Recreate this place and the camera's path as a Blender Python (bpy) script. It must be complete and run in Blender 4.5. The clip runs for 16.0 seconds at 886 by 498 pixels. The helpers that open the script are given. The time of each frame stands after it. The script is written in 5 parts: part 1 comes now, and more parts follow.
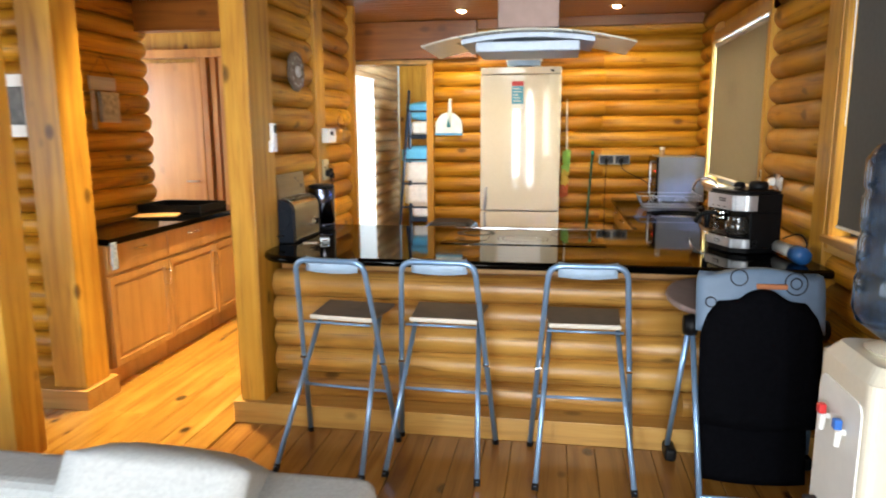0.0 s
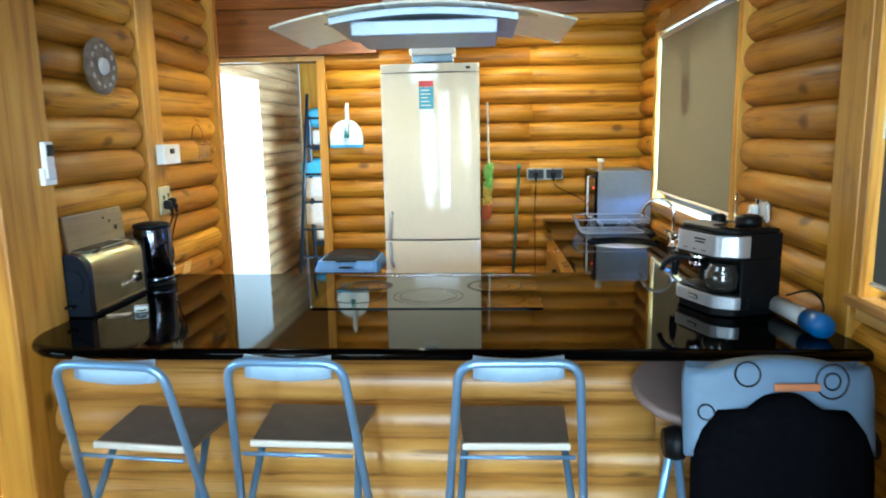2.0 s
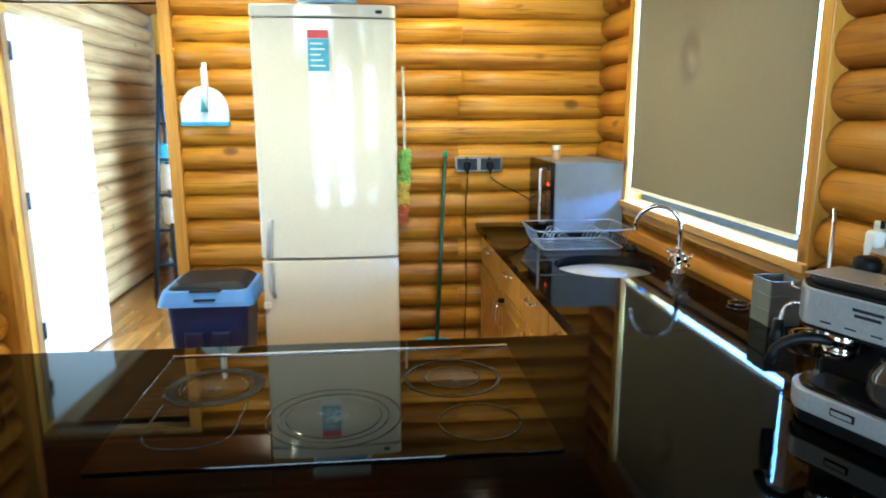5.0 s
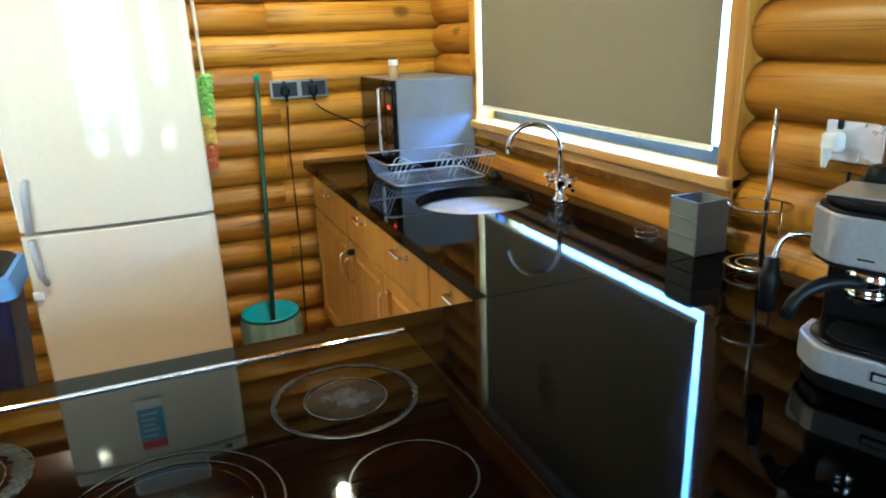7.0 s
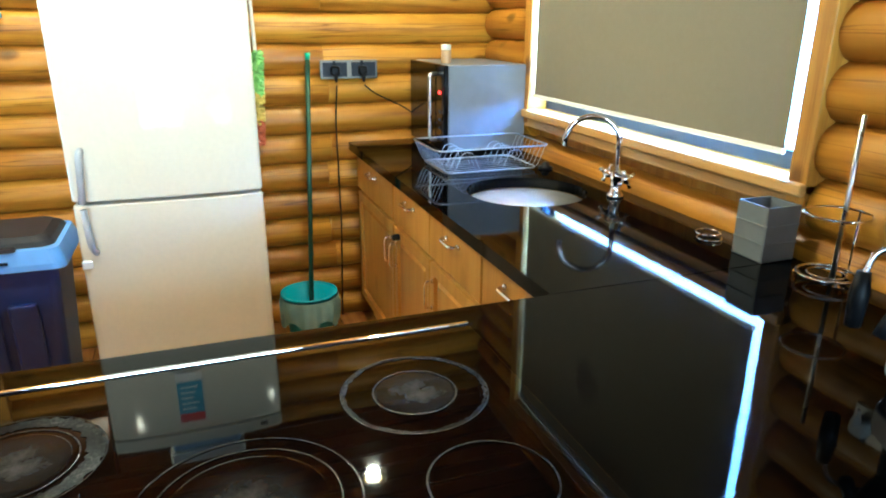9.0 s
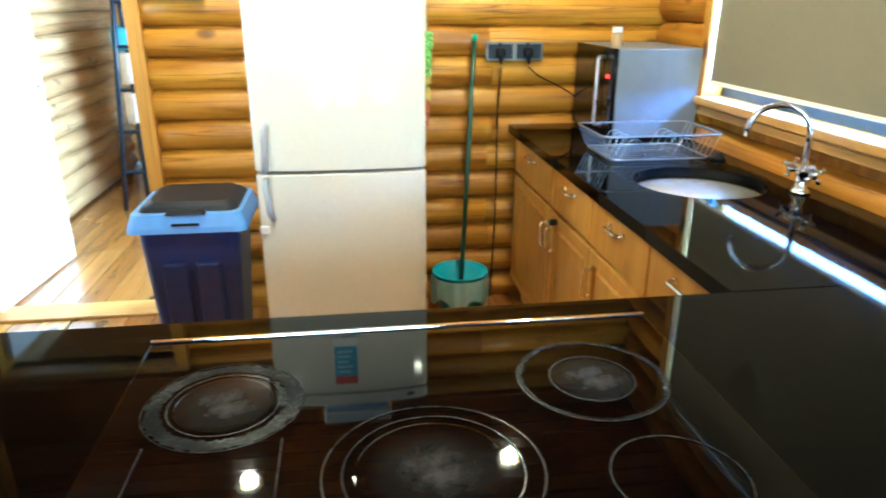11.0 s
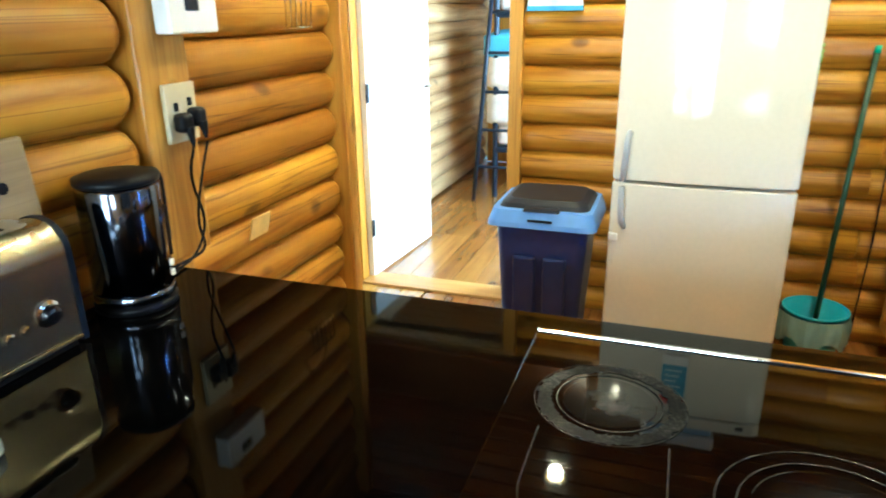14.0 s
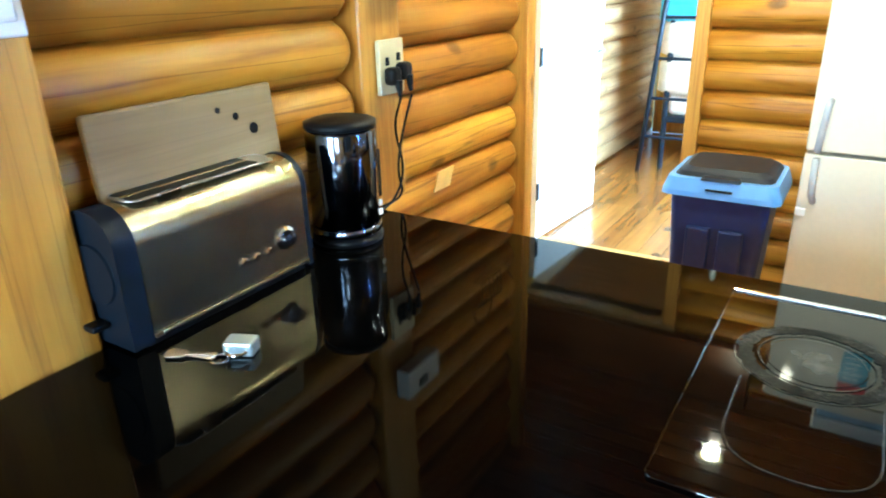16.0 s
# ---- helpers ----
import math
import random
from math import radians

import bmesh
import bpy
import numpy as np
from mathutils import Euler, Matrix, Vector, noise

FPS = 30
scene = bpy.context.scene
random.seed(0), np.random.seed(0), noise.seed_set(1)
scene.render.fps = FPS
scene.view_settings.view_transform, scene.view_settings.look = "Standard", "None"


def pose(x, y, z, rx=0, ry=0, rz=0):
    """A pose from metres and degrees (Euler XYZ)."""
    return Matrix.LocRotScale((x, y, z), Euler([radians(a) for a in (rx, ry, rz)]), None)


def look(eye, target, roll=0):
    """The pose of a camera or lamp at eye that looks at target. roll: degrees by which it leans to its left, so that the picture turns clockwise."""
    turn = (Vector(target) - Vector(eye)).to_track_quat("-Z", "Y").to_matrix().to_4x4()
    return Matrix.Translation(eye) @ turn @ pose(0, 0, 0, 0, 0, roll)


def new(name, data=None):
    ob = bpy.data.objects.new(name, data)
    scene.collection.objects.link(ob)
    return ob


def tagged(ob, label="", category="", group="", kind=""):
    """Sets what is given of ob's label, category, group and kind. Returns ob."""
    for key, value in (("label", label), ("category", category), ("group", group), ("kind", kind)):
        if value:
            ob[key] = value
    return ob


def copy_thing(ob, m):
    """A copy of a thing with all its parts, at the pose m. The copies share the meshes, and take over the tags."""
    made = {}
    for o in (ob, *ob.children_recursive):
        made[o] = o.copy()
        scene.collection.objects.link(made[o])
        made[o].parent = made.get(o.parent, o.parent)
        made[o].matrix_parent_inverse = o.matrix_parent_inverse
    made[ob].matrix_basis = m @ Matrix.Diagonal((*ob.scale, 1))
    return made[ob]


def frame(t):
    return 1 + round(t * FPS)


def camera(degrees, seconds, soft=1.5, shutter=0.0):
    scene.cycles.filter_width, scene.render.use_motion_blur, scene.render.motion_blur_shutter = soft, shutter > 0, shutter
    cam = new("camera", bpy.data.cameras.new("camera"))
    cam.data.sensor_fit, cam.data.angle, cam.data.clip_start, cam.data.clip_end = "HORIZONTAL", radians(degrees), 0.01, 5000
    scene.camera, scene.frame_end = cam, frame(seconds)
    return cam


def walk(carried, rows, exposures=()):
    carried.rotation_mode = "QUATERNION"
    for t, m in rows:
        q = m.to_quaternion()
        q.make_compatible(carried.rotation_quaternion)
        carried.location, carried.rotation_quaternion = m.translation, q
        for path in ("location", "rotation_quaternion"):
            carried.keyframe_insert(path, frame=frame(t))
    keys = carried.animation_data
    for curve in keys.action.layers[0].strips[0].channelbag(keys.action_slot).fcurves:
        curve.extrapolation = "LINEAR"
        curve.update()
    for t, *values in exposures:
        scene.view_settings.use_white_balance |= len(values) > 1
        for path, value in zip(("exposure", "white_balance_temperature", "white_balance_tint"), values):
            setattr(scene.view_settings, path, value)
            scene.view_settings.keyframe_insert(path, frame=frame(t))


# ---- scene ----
cam = camera(66.4, 16.0, soft=1.9, shutter=0.5)
PATH = [
    (0, (0.158, 0.345, 1.505), (-0.164, 2.288, 1.159), -0.3),
    (0.5, (0.148, 0.638, 1.503), (-0.094, 2.585, 1.114), -1.4),
    (1, (0.199, 0.926, 1.508), (-0.112, 2.866, 1.134), -0.1),
    (1.5, (0.233, 1.172, 1.532), (-0.055, 3.122, 1.192), -0.4),
    (2, (0.212, 1.449, 1.549), (0.092, 3.417, 1.213), -1.0),
    (2.5, (0.252, 1.665, 1.546), (0.027, 3.613, 1.15), -0.8),
    (3, (0.252, 1.869, 1.518), (0.013, 3.81, 1.102), -0.1),
    (3.5, (0.175, 2.089, 1.532), (-0.003, 4.046, 1.159), -0.2),
    (5.8, (0.078, 3.047, 1.524), (0.37, 4.971, 1.065), 0.3),
    (6, (0.091, 3.103, 1.512), (0.326, 5.024, 1.009), -0.4),
    (6.5, (0.091, 3.233, 1.483), (0.534, 5.102, 0.923), -0.5),
    (7, (0.048, 3.328, 1.456), (0.765, 5.095, 0.852), -2.1),
    (7.5, (0.046, 3.349, 1.46), (0.782, 5.107, 0.854), -1.5),
    (8, (0.05, 3.36, 1.461), (0.782, 5.117, 0.846), -1.5),
    (8.2, (0.03, 3.366, 1.468), (0.747, 5.128, 0.85), -1.1),
    (10.5, (-0.058, 3.411, 1.448), (0.357, 5.237, 0.746), 0.2),
    (11, (-0.098, 3.406, 1.455), (0.16, 5.266, 0.767), 0.2),
    (11.5, (-0.14, 3.406, 1.453), (-0.032, 5.287, 0.782), 0.8),
    (12, (-0.184, 3.393, 1.462), (-0.202, 5.274, 0.784), 0.7),
    (12.5, (-0.213, 3.395, 1.464), (-0.41, 5.269, 0.794), -0.3),
    (13, (-0.22, 3.377, 1.474), (-0.633, 5.217, 0.806), -0.7),
    (13.5, (-0.227, 3.366, 1.47), (-0.764, 5.175, 0.806), -0.8),
    (14, (-0.237, 3.359, 1.474), (-0.859, 5.138, 0.803), -0.7),
    (14.5, (-0.254, 3.333, 1.48), (-0.99, 5.068, 0.81), -0.7),
    (15, (-0.255, 3.308, 1.472), (-1.089, 4.986, 0.773), -0.9),
    (15.5, (-0.255, 3.273, 1.456), (-1.193, 4.876, 0.712), -1.1),
    (16, (-0.299, 3.242, 1.458), (-1.287, 4.812, 0.713), -1.4),
]
walk(cam, [(t, look(eye, target, roll)) for t, eye, target, roll in PATH], exposures=[
    (0.0, 0.33, 6450, 7), (0.5, 0.44, 5950, 0), (0.8, 0.5, 5700, -3), (1.6, 0.48, 5200, -7), (3.5, 0.58, 4950, -10), (7.0, 0.68, 4800, -10), (10.5, 1.12, 4700, -9), (11.5, 0.9, 4950, -10), (14.3, 0.84, 5150, -11), (15.2, 0.95, 4950, -12), (16.0, 1.32, 4800, -12)])

# ---- world and large lights ----
world = bpy.data.worlds.new("daylight")
scene.world = world
world.use_nodes = True
wn = world.node_tree
sky = wn.nodes.new("ShaderNodeTexSky")
sky.sky_type, sky.sun_disc = "NISHITA", False
sky.sun_elevation, sky.sun_rotation = radians(48), radians(70)
wn.links.new(sky.outputs[0], wn.nodes["Background"].inputs[0])
wn.nodes["Background"].inputs[1].default_value = 0.15


def lamp(name, kind, m, energy, color, size=0.1, size_y=None, angle=None, spot=None):
    d = bpy.data.lights.new(name, kind)
    d.energy, d.color = energy, color
    if kind == "AREA":
        d.size = size
        if size_y:
            d.shape, d.size_y = "RECTANGLE", size_y
    elif kind == "SUN":
        d.angle = angle
    else:
        d.shadow_soft_size = size
        if spot:
            d.spot_size, d.spot_blend = spot, 0.6
    ob = new(name, d)
    ob.matrix_world = m
    return ob


lamp("sun", "SUN", look((6, 2, 8), (0, 4.6, 0.0)), 3.0, (1.0, 0.94, 0.85), angle=radians(0.5))
DAY = (0.82, 0.91, 1.0)
# daylight in the window openings, and fill through added unseen ones
lamp("window_and_fill_light", "AREA", look((-0.815, -2.44, 1.15), (-0.815, 3, 1.15)), 100, DAY, 0.40, 2.1)
lamp("window_and_fill_light", "AREA", look((-0.075, -2.44, 1.15), (-0.075, 3, 1.15)), 92, DAY, 0.36, 2.1)
# left wall and high gable: unseen openings added as fill light
lamp("window_and_fill_light", "AREA", look((-5.0, 0.75, 1.45), (-1.0, 2.6, 0.8)), 60, DAY, 2.8, 1.5)
lamp("window_and_fill_light", "AREA", look((-0.5, -2.40, 2.88), (-0.5, 5.0, 0.9)), 80, (0.92, 0.95, 1.0), 2.6, 0.65)
lamp("window_and_fill_light", "AREA", look((0.60, 7.65, 1.5), (-2.0, 7.6, 1.25)), 190, (0.66, 0.83, 1.0), 1.3, 1.2)
# fill for the hall through an added unseen opening
lamp("window_and_fill_light", "AREA", look((-4.9, 5.2, 1.5), (-3.0, 6.0, 1.2)), 65, DAY, 0.9, 1.4)
lamp("window_and_fill_light", "AREA", look((1.92, 5.5, 1.75), (1.3, 5.5, 1.75)), 1800, (0.22, 0.41, 1.0), 2.9, 1.9)
# fill for the bar-side logs, through the added window out of view
lamp("window_and_fill_light", "AREA", look((1.50, -0.75, 1.6), (-1.4, 4.0, 1.3)), 70, (1.0, 0.97, 0.9), 1.4, 1.1)

# ---- materials ----


def mat(name):
    m = bpy.data.materials.new(name)
    m.use_nodes = True
    return m, m.node_tree, m.node_tree.nodes["Principled BSDF"]


def node(nt, kind, **kw):
    n = nt.nodes.new(kind)
    for k, v in kw.items():
        n.inputs[k].default_value = v
    return n


def ramp(nt, stops):
    n = nt.nodes.new("ShaderNodeValToRGB")
    e = n.color_ramp.elements
    while len(e) < len(stops):
        e.new(0.5)
    for el, (p, c) in zip(e, stops):
        el.position, el.color = p, (*c, 1)
    return n


def mix(nt, kind, fac, a, b):
    n = nt.nodes.new("ShaderNodeMix")
    n.data_type, n.blend_type = "RGBA", kind
    for sock, v in ((n.inputs[0], fac), (n.inputs[6], a), (n.inputs[7], b)):
        if isinstance(v, bpy.types.NodeSocket):
            nt.links.new(v, sock)
        else:
            sock.default_value = v if not isinstance(v, tuple) else (*v, 1)
    return n.outputs[2]


def coords(nt, scale, rand=True):
    tc = nt.nodes.new("ShaderNodeTexCoord")
    mp = nt.nodes.new("ShaderNodeMapping")
    mp.inputs["Scale"].default_value = scale
    nt.links.new(tc.outputs["Object"], mp.inputs["Vector"])
    if rand:
        oi = nt.nodes.new("ShaderNodeObjectInfo")
        mu = nt.nodes.new("ShaderNodeVectorMath")
        mu.operation = "SCALE"
        mu.inputs[0].default_value = (37.0, 91.0, 53.0)
        nt.links.new(oi.outputs["Random"], mu.inputs["Scale"])
        nt.links.new(mu.outputs[0], mp.inputs["Location"])
        return mp.outputs[0], oi.outputs["Random"]
    return mp.outputs[0], None


def wood(name, dark, mid, light, rough=0.35, axis=0, grain=1.0, knots=0.6, coat=0.0, tone=0.25, cracks=0.25):
    m, nt, b = mat(name)
    L = nt.links.new
    sc = [16.0, 16.0, 16.0]
    sc[axis] = 1.1
    v, rnd = coords(nt, [x * grain for x in sc])
    n1 = node(nt, "ShaderNodeTexNoise", Scale=1.0, Detail=5.0, Roughness=0.6, Distortion=0.6)
    L(v, n1.inputs["Vector"])
    r1 = ramp(nt, [(0.28, dark), (0.5, mid), (0.75, light)])
    L(n1.outputs[0], r1.inputs[0])
    sk = [3.2, 3.2, 3.2]
    sk[axis] = 2.0
    vk, _ = coords(nt, sk)
    vo = node(nt, "ShaderNodeTexVoronoi", Scale=1.6, Randomness=1.0)
    L(vk, vo.inputs["Vector"])
    rk = ramp(nt, [(0.0, (1, 1, 1)), (0.1, (0.75, 0.75, 0.75)), (0.17, (0, 0, 0))])
    L(vo.outputs["Distance"], rk.inputs[0])
    km = nt.nodes.new("ShaderNodeMath")
    km.operation = "MULTIPLY"
    km.inputs[1].default_value = knots
    L(rk.outputs[0], km.inputs[0])
    c = mix(nt, "MIX", km.outputs[0], r1.outputs[0], tuple(x * 0.3 for x in dark))
    # long drying cracks
    sx = [15.0, 15.0, 15.0]
    sx[axis] = 0.3
    vx, _ = coords(nt, sx)
    nx = node(nt, "ShaderNodeTexNoise", Scale=1.2, Detail=3.0, Distortion=0.15)
    L(vx, nx.inputs["Vector"])
    rx = ramp(nt, [(0.485, (1, 1, 1)), (0.5, (0.35, 0.28, 0.2)), (0.515, (1, 1, 1))])
    L(nx.outputs[0], rx.inputs[0])
    c = mix(nt, "MULTIPLY", cracks, c, rx.outputs[0])
    # broad blotches
    vb, _ = coords(nt, (1.5, 1.5, 1.5))
    nb = node(nt, "ShaderNodeTexNoise", Scale=1.3, Detail=3.0)
    L(vb, nb.inputs["Vector"])
    rb = ramp(nt, [(0.3, (0.68, 0.62, 0.55)), (0.7, (1.0, 1.0, 1.0))])
    L(nb.outputs[0], rb.inputs[0])
    c = mix(nt, "MULTIPLY", 0.8, c, rb.outputs[0])
    # each piece has its own tone
    rt = ramp(nt, [(0.0, (1 - tone, 1 - tone * 1.25, 1 - tone * 1.4)), (1.0, (1.0, 1.0, 1.0))])
    L(rnd, rt.inputs[0])
    c = mix(nt, "MULTIPLY", 1.0, c, rt.outputs[0])
    L(c, b.inputs["Base Color"])
    rr = node(nt, "ShaderNodeMapRange")
    rr.inputs[3].default_value, rr.inputs[4].default_value = rough - 0.08, rough + 0.12
    L(nb.outputs[0], rr.inputs[0])
    L(rr.outputs[0], b.inputs["Roughness"])
    b.inputs["Coat Weight"].default_value = coat
    b.inputs["Coat Roughness"].default_value = 0.2
    bp = node(nt, "ShaderNodeBump", Strength=0.12, Distance=0.004)
    L(n1.outputs[0], bp.inputs["Height"])
    L(bp.outputs[0], b.inputs["Normal"])
    return m


def plain(name, col, rough=0.5, metal=0.0, var=0.08, scale=20.0, bump=0.02, trans=0.0, ior=1.45, coat=0.0, spec=0.5):
    m, nt, b = mat(name)
    L = nt.links.new
    v, _ = coords(nt, (1, 1, 1))
    n = node(nt, "ShaderNodeTexNoise", Scale=scale, Detail=4.0)
    L(v, n.inputs["Vector"])
    r = ramp(nt, [(0.3, tuple(x * (1 - var) for x in col)), (0.7, tuple(min(1, x * (1 + var)) for x in col))])
    L(n.outputs[0], r.inputs[0])
    L(r.outputs[0], b.inputs["Base Color"])
    n2 = node(nt, "ShaderNodeTexNoise", Scale=scale * 0.15, Detail=3.0)
    L(v, n2.inputs["Vector"])
    rr = node(nt, "ShaderNodeMapRange")
    rr.inputs[3].default_value, rr.inputs[4].default_value = max(0.01, rough * 0.8), min(1, rough * 1.2)
    L(n2.outputs[0], rr.inputs[0])
    L(rr.outputs[0], b.inputs["Roughness"])
    b.inputs["Metallic"].default_value = metal
    b.inputs["Coat Weight"].default_value = coat
    b.inputs["IOR"].default_value = ior
    b.inputs["Specular IOR Level"].default_value = spec
    b.inputs["Transmission Weight"].default_value = trans
    if bump:
        bp = node(nt, "ShaderNodeBump", Strength=bump, Distance=0.003)
        L(n.outputs[0], bp.inputs["Height"])
        L(bp.outputs[0], b.inputs["Normal"])
    return m


def granite(name, rough=0.035):
    m, nt, b = mat(name)
    L = nt.links.new
    v, _ = coords(nt, (1, 1, 1))
    vo = node(nt, "ShaderNodeTexVoronoi", Scale=260.0)
    L(v, vo.inputs["Vector"])
    r = ramp(nt, [(0.0, (0.004, 0.004, 0.004)), (0.16, (0.0007, 0.0007, 0.0007)), (1.0, (0.0004, 0.0004, 0.0004))])
    L(vo.outputs["Distance"], r.inputs[0])
    n = node(nt, "ShaderNodeTexNoise", Scale=7.0, Detail=5.0)
    L(v, n.inputs["Vector"])
    rs = ramp(nt, [(0.45, (0, 0, 0)), (0.8, (0.0008, 0.0008, 0.0008))])
    L(n.outputs[0], rs.inputs[0])
    L(mix(nt, "ADD", 1.0, r.outputs[0], rs.outputs[0]), b.inputs["Base Color"])
    rr = node(nt, "ShaderNodeMapRange")
    rr.inputs[3].default_value, rr.inputs[4].default_value = rough * 0.6, rough * 2.0
    L(n.outputs[0], rr.inputs[0])
    L(rr.outputs[0], b.inputs["Roughness"])
    b.inputs["IOR"].default_value = 1.185
    return m


def glow(name, col, strength):
    m, nt, b = mat(name)
    b.inputs["Base Color"].default_value = (*col, 1)
    b.inputs["Emission Color"].default_value = (*col, 1)
    b.inputs["Emission Strength"].default_value = strength
    return m


LOG = wood("varnished_log", (0.34, 0.130, 0.008), (0.62, 0.298, 0.018), (0.76, 0.405, 0.034), 0.40, 0, 1.0, 0.9, 0.0, 0.38, 0.8)
# paler copy of the log finish for the bar front
LOGBAR = wood("paler_varnished_log", (0.32, 0.13, 0.022), (0.66, 0.36, 0.075), (0.78, 0.48, 0.13), 0.38, 0, 1.0, 1.0, 0.08, 0.3, 0.8)
LOGPALE = wood("pale_log", (0.42, 0.25, 0.11), (0.62, 0.43, 0.22), (0.72, 0.54, 0.32), 0.5, 0, 1.0, 0.7, 0.0, 0.25, 0.6)
PINE_Z = wood("pine_post", (0.42, 0.175, 0.018), (0.64, 0.325, 0.036), (0.77, 0.45, 0.07), 0.42, 2, 1.2, 1.0, 0.1, 0.2, 0.4)
PINE_X = wood("pine_board", (0.46, 0.22, 0.045), (0.62, 0.35, 0.085), (0.70, 0.44, 0.13), 0.42, 0, 0.9, 0.7, 0.1)
PINE_Y = wood("pine_board_long", (0.46, 0.22, 0.045), (0.62, 0.35, 0.085), (0.70, 0.44, 0.13), 0.42, 1, 0.9, 0.7, 0.1)
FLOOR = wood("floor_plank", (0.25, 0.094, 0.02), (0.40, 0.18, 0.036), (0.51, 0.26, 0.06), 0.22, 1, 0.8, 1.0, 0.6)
# lighter, yellower copy of the same boards: hall light put into the colour
FLOOR_LIT = wood("lit_floor_plank", (0.34, 0.155, 0.025), (0.52, 0.28, 0.045), (0.63, 0.38, 0.08), 0.22, 1, 0.8, 1.0, 0.5)
CEIL = wood("ceiling_board", (0.22, 0.07, 0.01), (0.34, 0.125, 0.018), (0.42, 0.17, 0.028), 0.35, 0, 0.8, 0.5, 0.2)
OAK = wood("cabinet_wood", (0.49, 0.235, 0.03), (0.60, 0.32, 0.048), (0.66, 0.385, 0.07), 0.40, 2, 0.8, 0.25, 0.05, 0.12)
OAKL = wood("cabinet_wood_dull", (0.38, 0.195, 0.055), (0.49, 0.265, 0.075), (0.55, 0.31, 0.10), 0.42, 2, 0.8, 0.25, 0.15, 0.12)
REDWOOD = wood("orange_door_wood", (0.46, 0.17, 0.025), (0.60, 0.245, 0.038), (0.66, 0.30, 0.06), 0.4, 2, 0.6, 0.3, 0.1)
BOARD = wood("chopping_board_wood", (0.17, 0.115, 0.045), (0.26, 0.18, 0.07), (0.33, 0.24, 0.10), 0.65, 1, 1.0, 0.5, 0.0, 0.0, 0.15)
for m in (LOG, PINE_Z, OAK):
    m.node_tree.nodes["Principled BSDF"].inputs["Specular IOR Level"].default_value = 0.3
GRANITE = granite("black_granite")
HOB = plain("hob_glass", (0.0006, 0.0006, 0.0006), 0.03, var=0.2, bump=0.0, ior=1.33)
WHITE = plain("white_enamel", (0.73, 0.675, 0.545), 0.07, var=0.02, scale=60, bump=0.004, spec=0.5)
WHITEP = plain("white_paint", (0.82, 0.81, 0.78), 0.45, var=0.03)
PLASTIC = plain("white_plastic", (0.78, 0.77, 0.72), 0.4, var=0.03)
STEEL = plain("brushed_steel", (0.62, 0.60, 0.57), 0.28, 1.0, var=0.06, scale=70)
CHROME = plain("chrome", (0.85, 0.85, 0.86), 0.07, 1.0, var=0.02, bump=0)
GREYMET = plain("grey_painted_steel", (0.19, 0.195, 0.205), 0.45, 0.0, var=0.05)
# silver tube with the blue daylight sheen put into its base colour
TUBE = plain("blue_sheen_tube", (0.27, 0.43, 0.66), 0.3, 0.6, var=0.05)
BLACK = plain("black_plastic", (0.004, 0.004, 0.0045), 0.45, var=0.2, spec=0.2)
BLACKG = plain("glossy_black_plastic", (0.003, 0.003, 0.0035), 0.12, var=0.2, bump=0)
NAVY = plain("navy_plastic", (0.016, 0.026, 0.10), 0.35, var=0.15)
LIDGREY = plain("dark_grey_plastic", (0.014, 0.015, 0.02), 0.45, var=0.15, spec=0.3)
RIMBLUE = plain("pale_blue_plastic", (0.16, 0.35, 0.78), 0.35, var=0.05)
TEAL = plain("teal_plastic", (0.05, 0.36, 0.46), 0.4, var=0.06)
GREEN = plain("green_metal", (0.022, 0.065, 0.035), 0.4, 0.2)
SEAT = plain("brown_grey_seat", (0.16, 0.13, 0.105), 0.5, var=0.12)
CREAM = plain("cream_edge", (0.72, 0.66, 0.55), 0.4, var=0.05)
BLIND = plain("blind_fabric", (0.17, 0.15, 0.10), 0.85, var=0.05, scale=300, bump=0.1)
nt = BLIND.node_tree
tr = node(nt, "ShaderNodeBsdfTranslucent")
tr.inputs[0].default_value = (0.78, 0.42, 0.15, 1)
ms = nt.nodes.new("ShaderNodeMixShader")
ms.inputs[0].default_value = 0.05
nt.links.new(nt.nodes["Principled BSDF"].outputs[0], ms.inputs[1])
nt.links.new(tr.outputs[0], ms.inputs[2])
nt.links.new(ms.outputs[0], nt.nodes["Material Output"].inputs[0])
BLINDD = plain("dark_blind_fabric", (0.10, 0.095, 0.085), 0.85, var=0.05, scale=300, bump=0.1)
ALU = plain("window_aluminium", (0.42, 0.44, 0.47), 0.4, 0.5)
GLASS = plain("clear_glass", (0.95, 0.97, 0.97), 0.01, trans=1.0, var=0.0, bump=0)
SOFA = plain("sofa_fabric", (0.37, 0.385, 0.385), 0.9, var=0.1, scale=90, bump=0.25)

# ---- building blocks ----


def part(name, bm, material, parent=None, label="", at=None, smooth=False):
    """One mesh object from a bmesh, linked under a parent."""
    me = bpy.data.meshes.new(name)
    bm.to_mesh(me)
    bm.free()
    for p in me.polygons:
        p.use_smooth = smooth
    for mm in material if isinstance(material, (list, tuple)) else (material,):
        me.materials.append(mm)
    ob = new(name, me)
    if at is not None:
        ob.matrix_basis = at if isinstance(at, Matrix) else Matrix.Translation(at)
    ob.parent = parent
    if label:
        tagged(ob, label)
    return ob


def thing(name, at=(0, 0, 0), label="", category="", group="", kind=""):
    ob = new(name)
    ob.empty_display_size = 0.05
    ob.matrix_basis = at if isinstance(at, Matrix) else Matrix.Translation(at)
    return tagged(ob, label, category, group, kind)


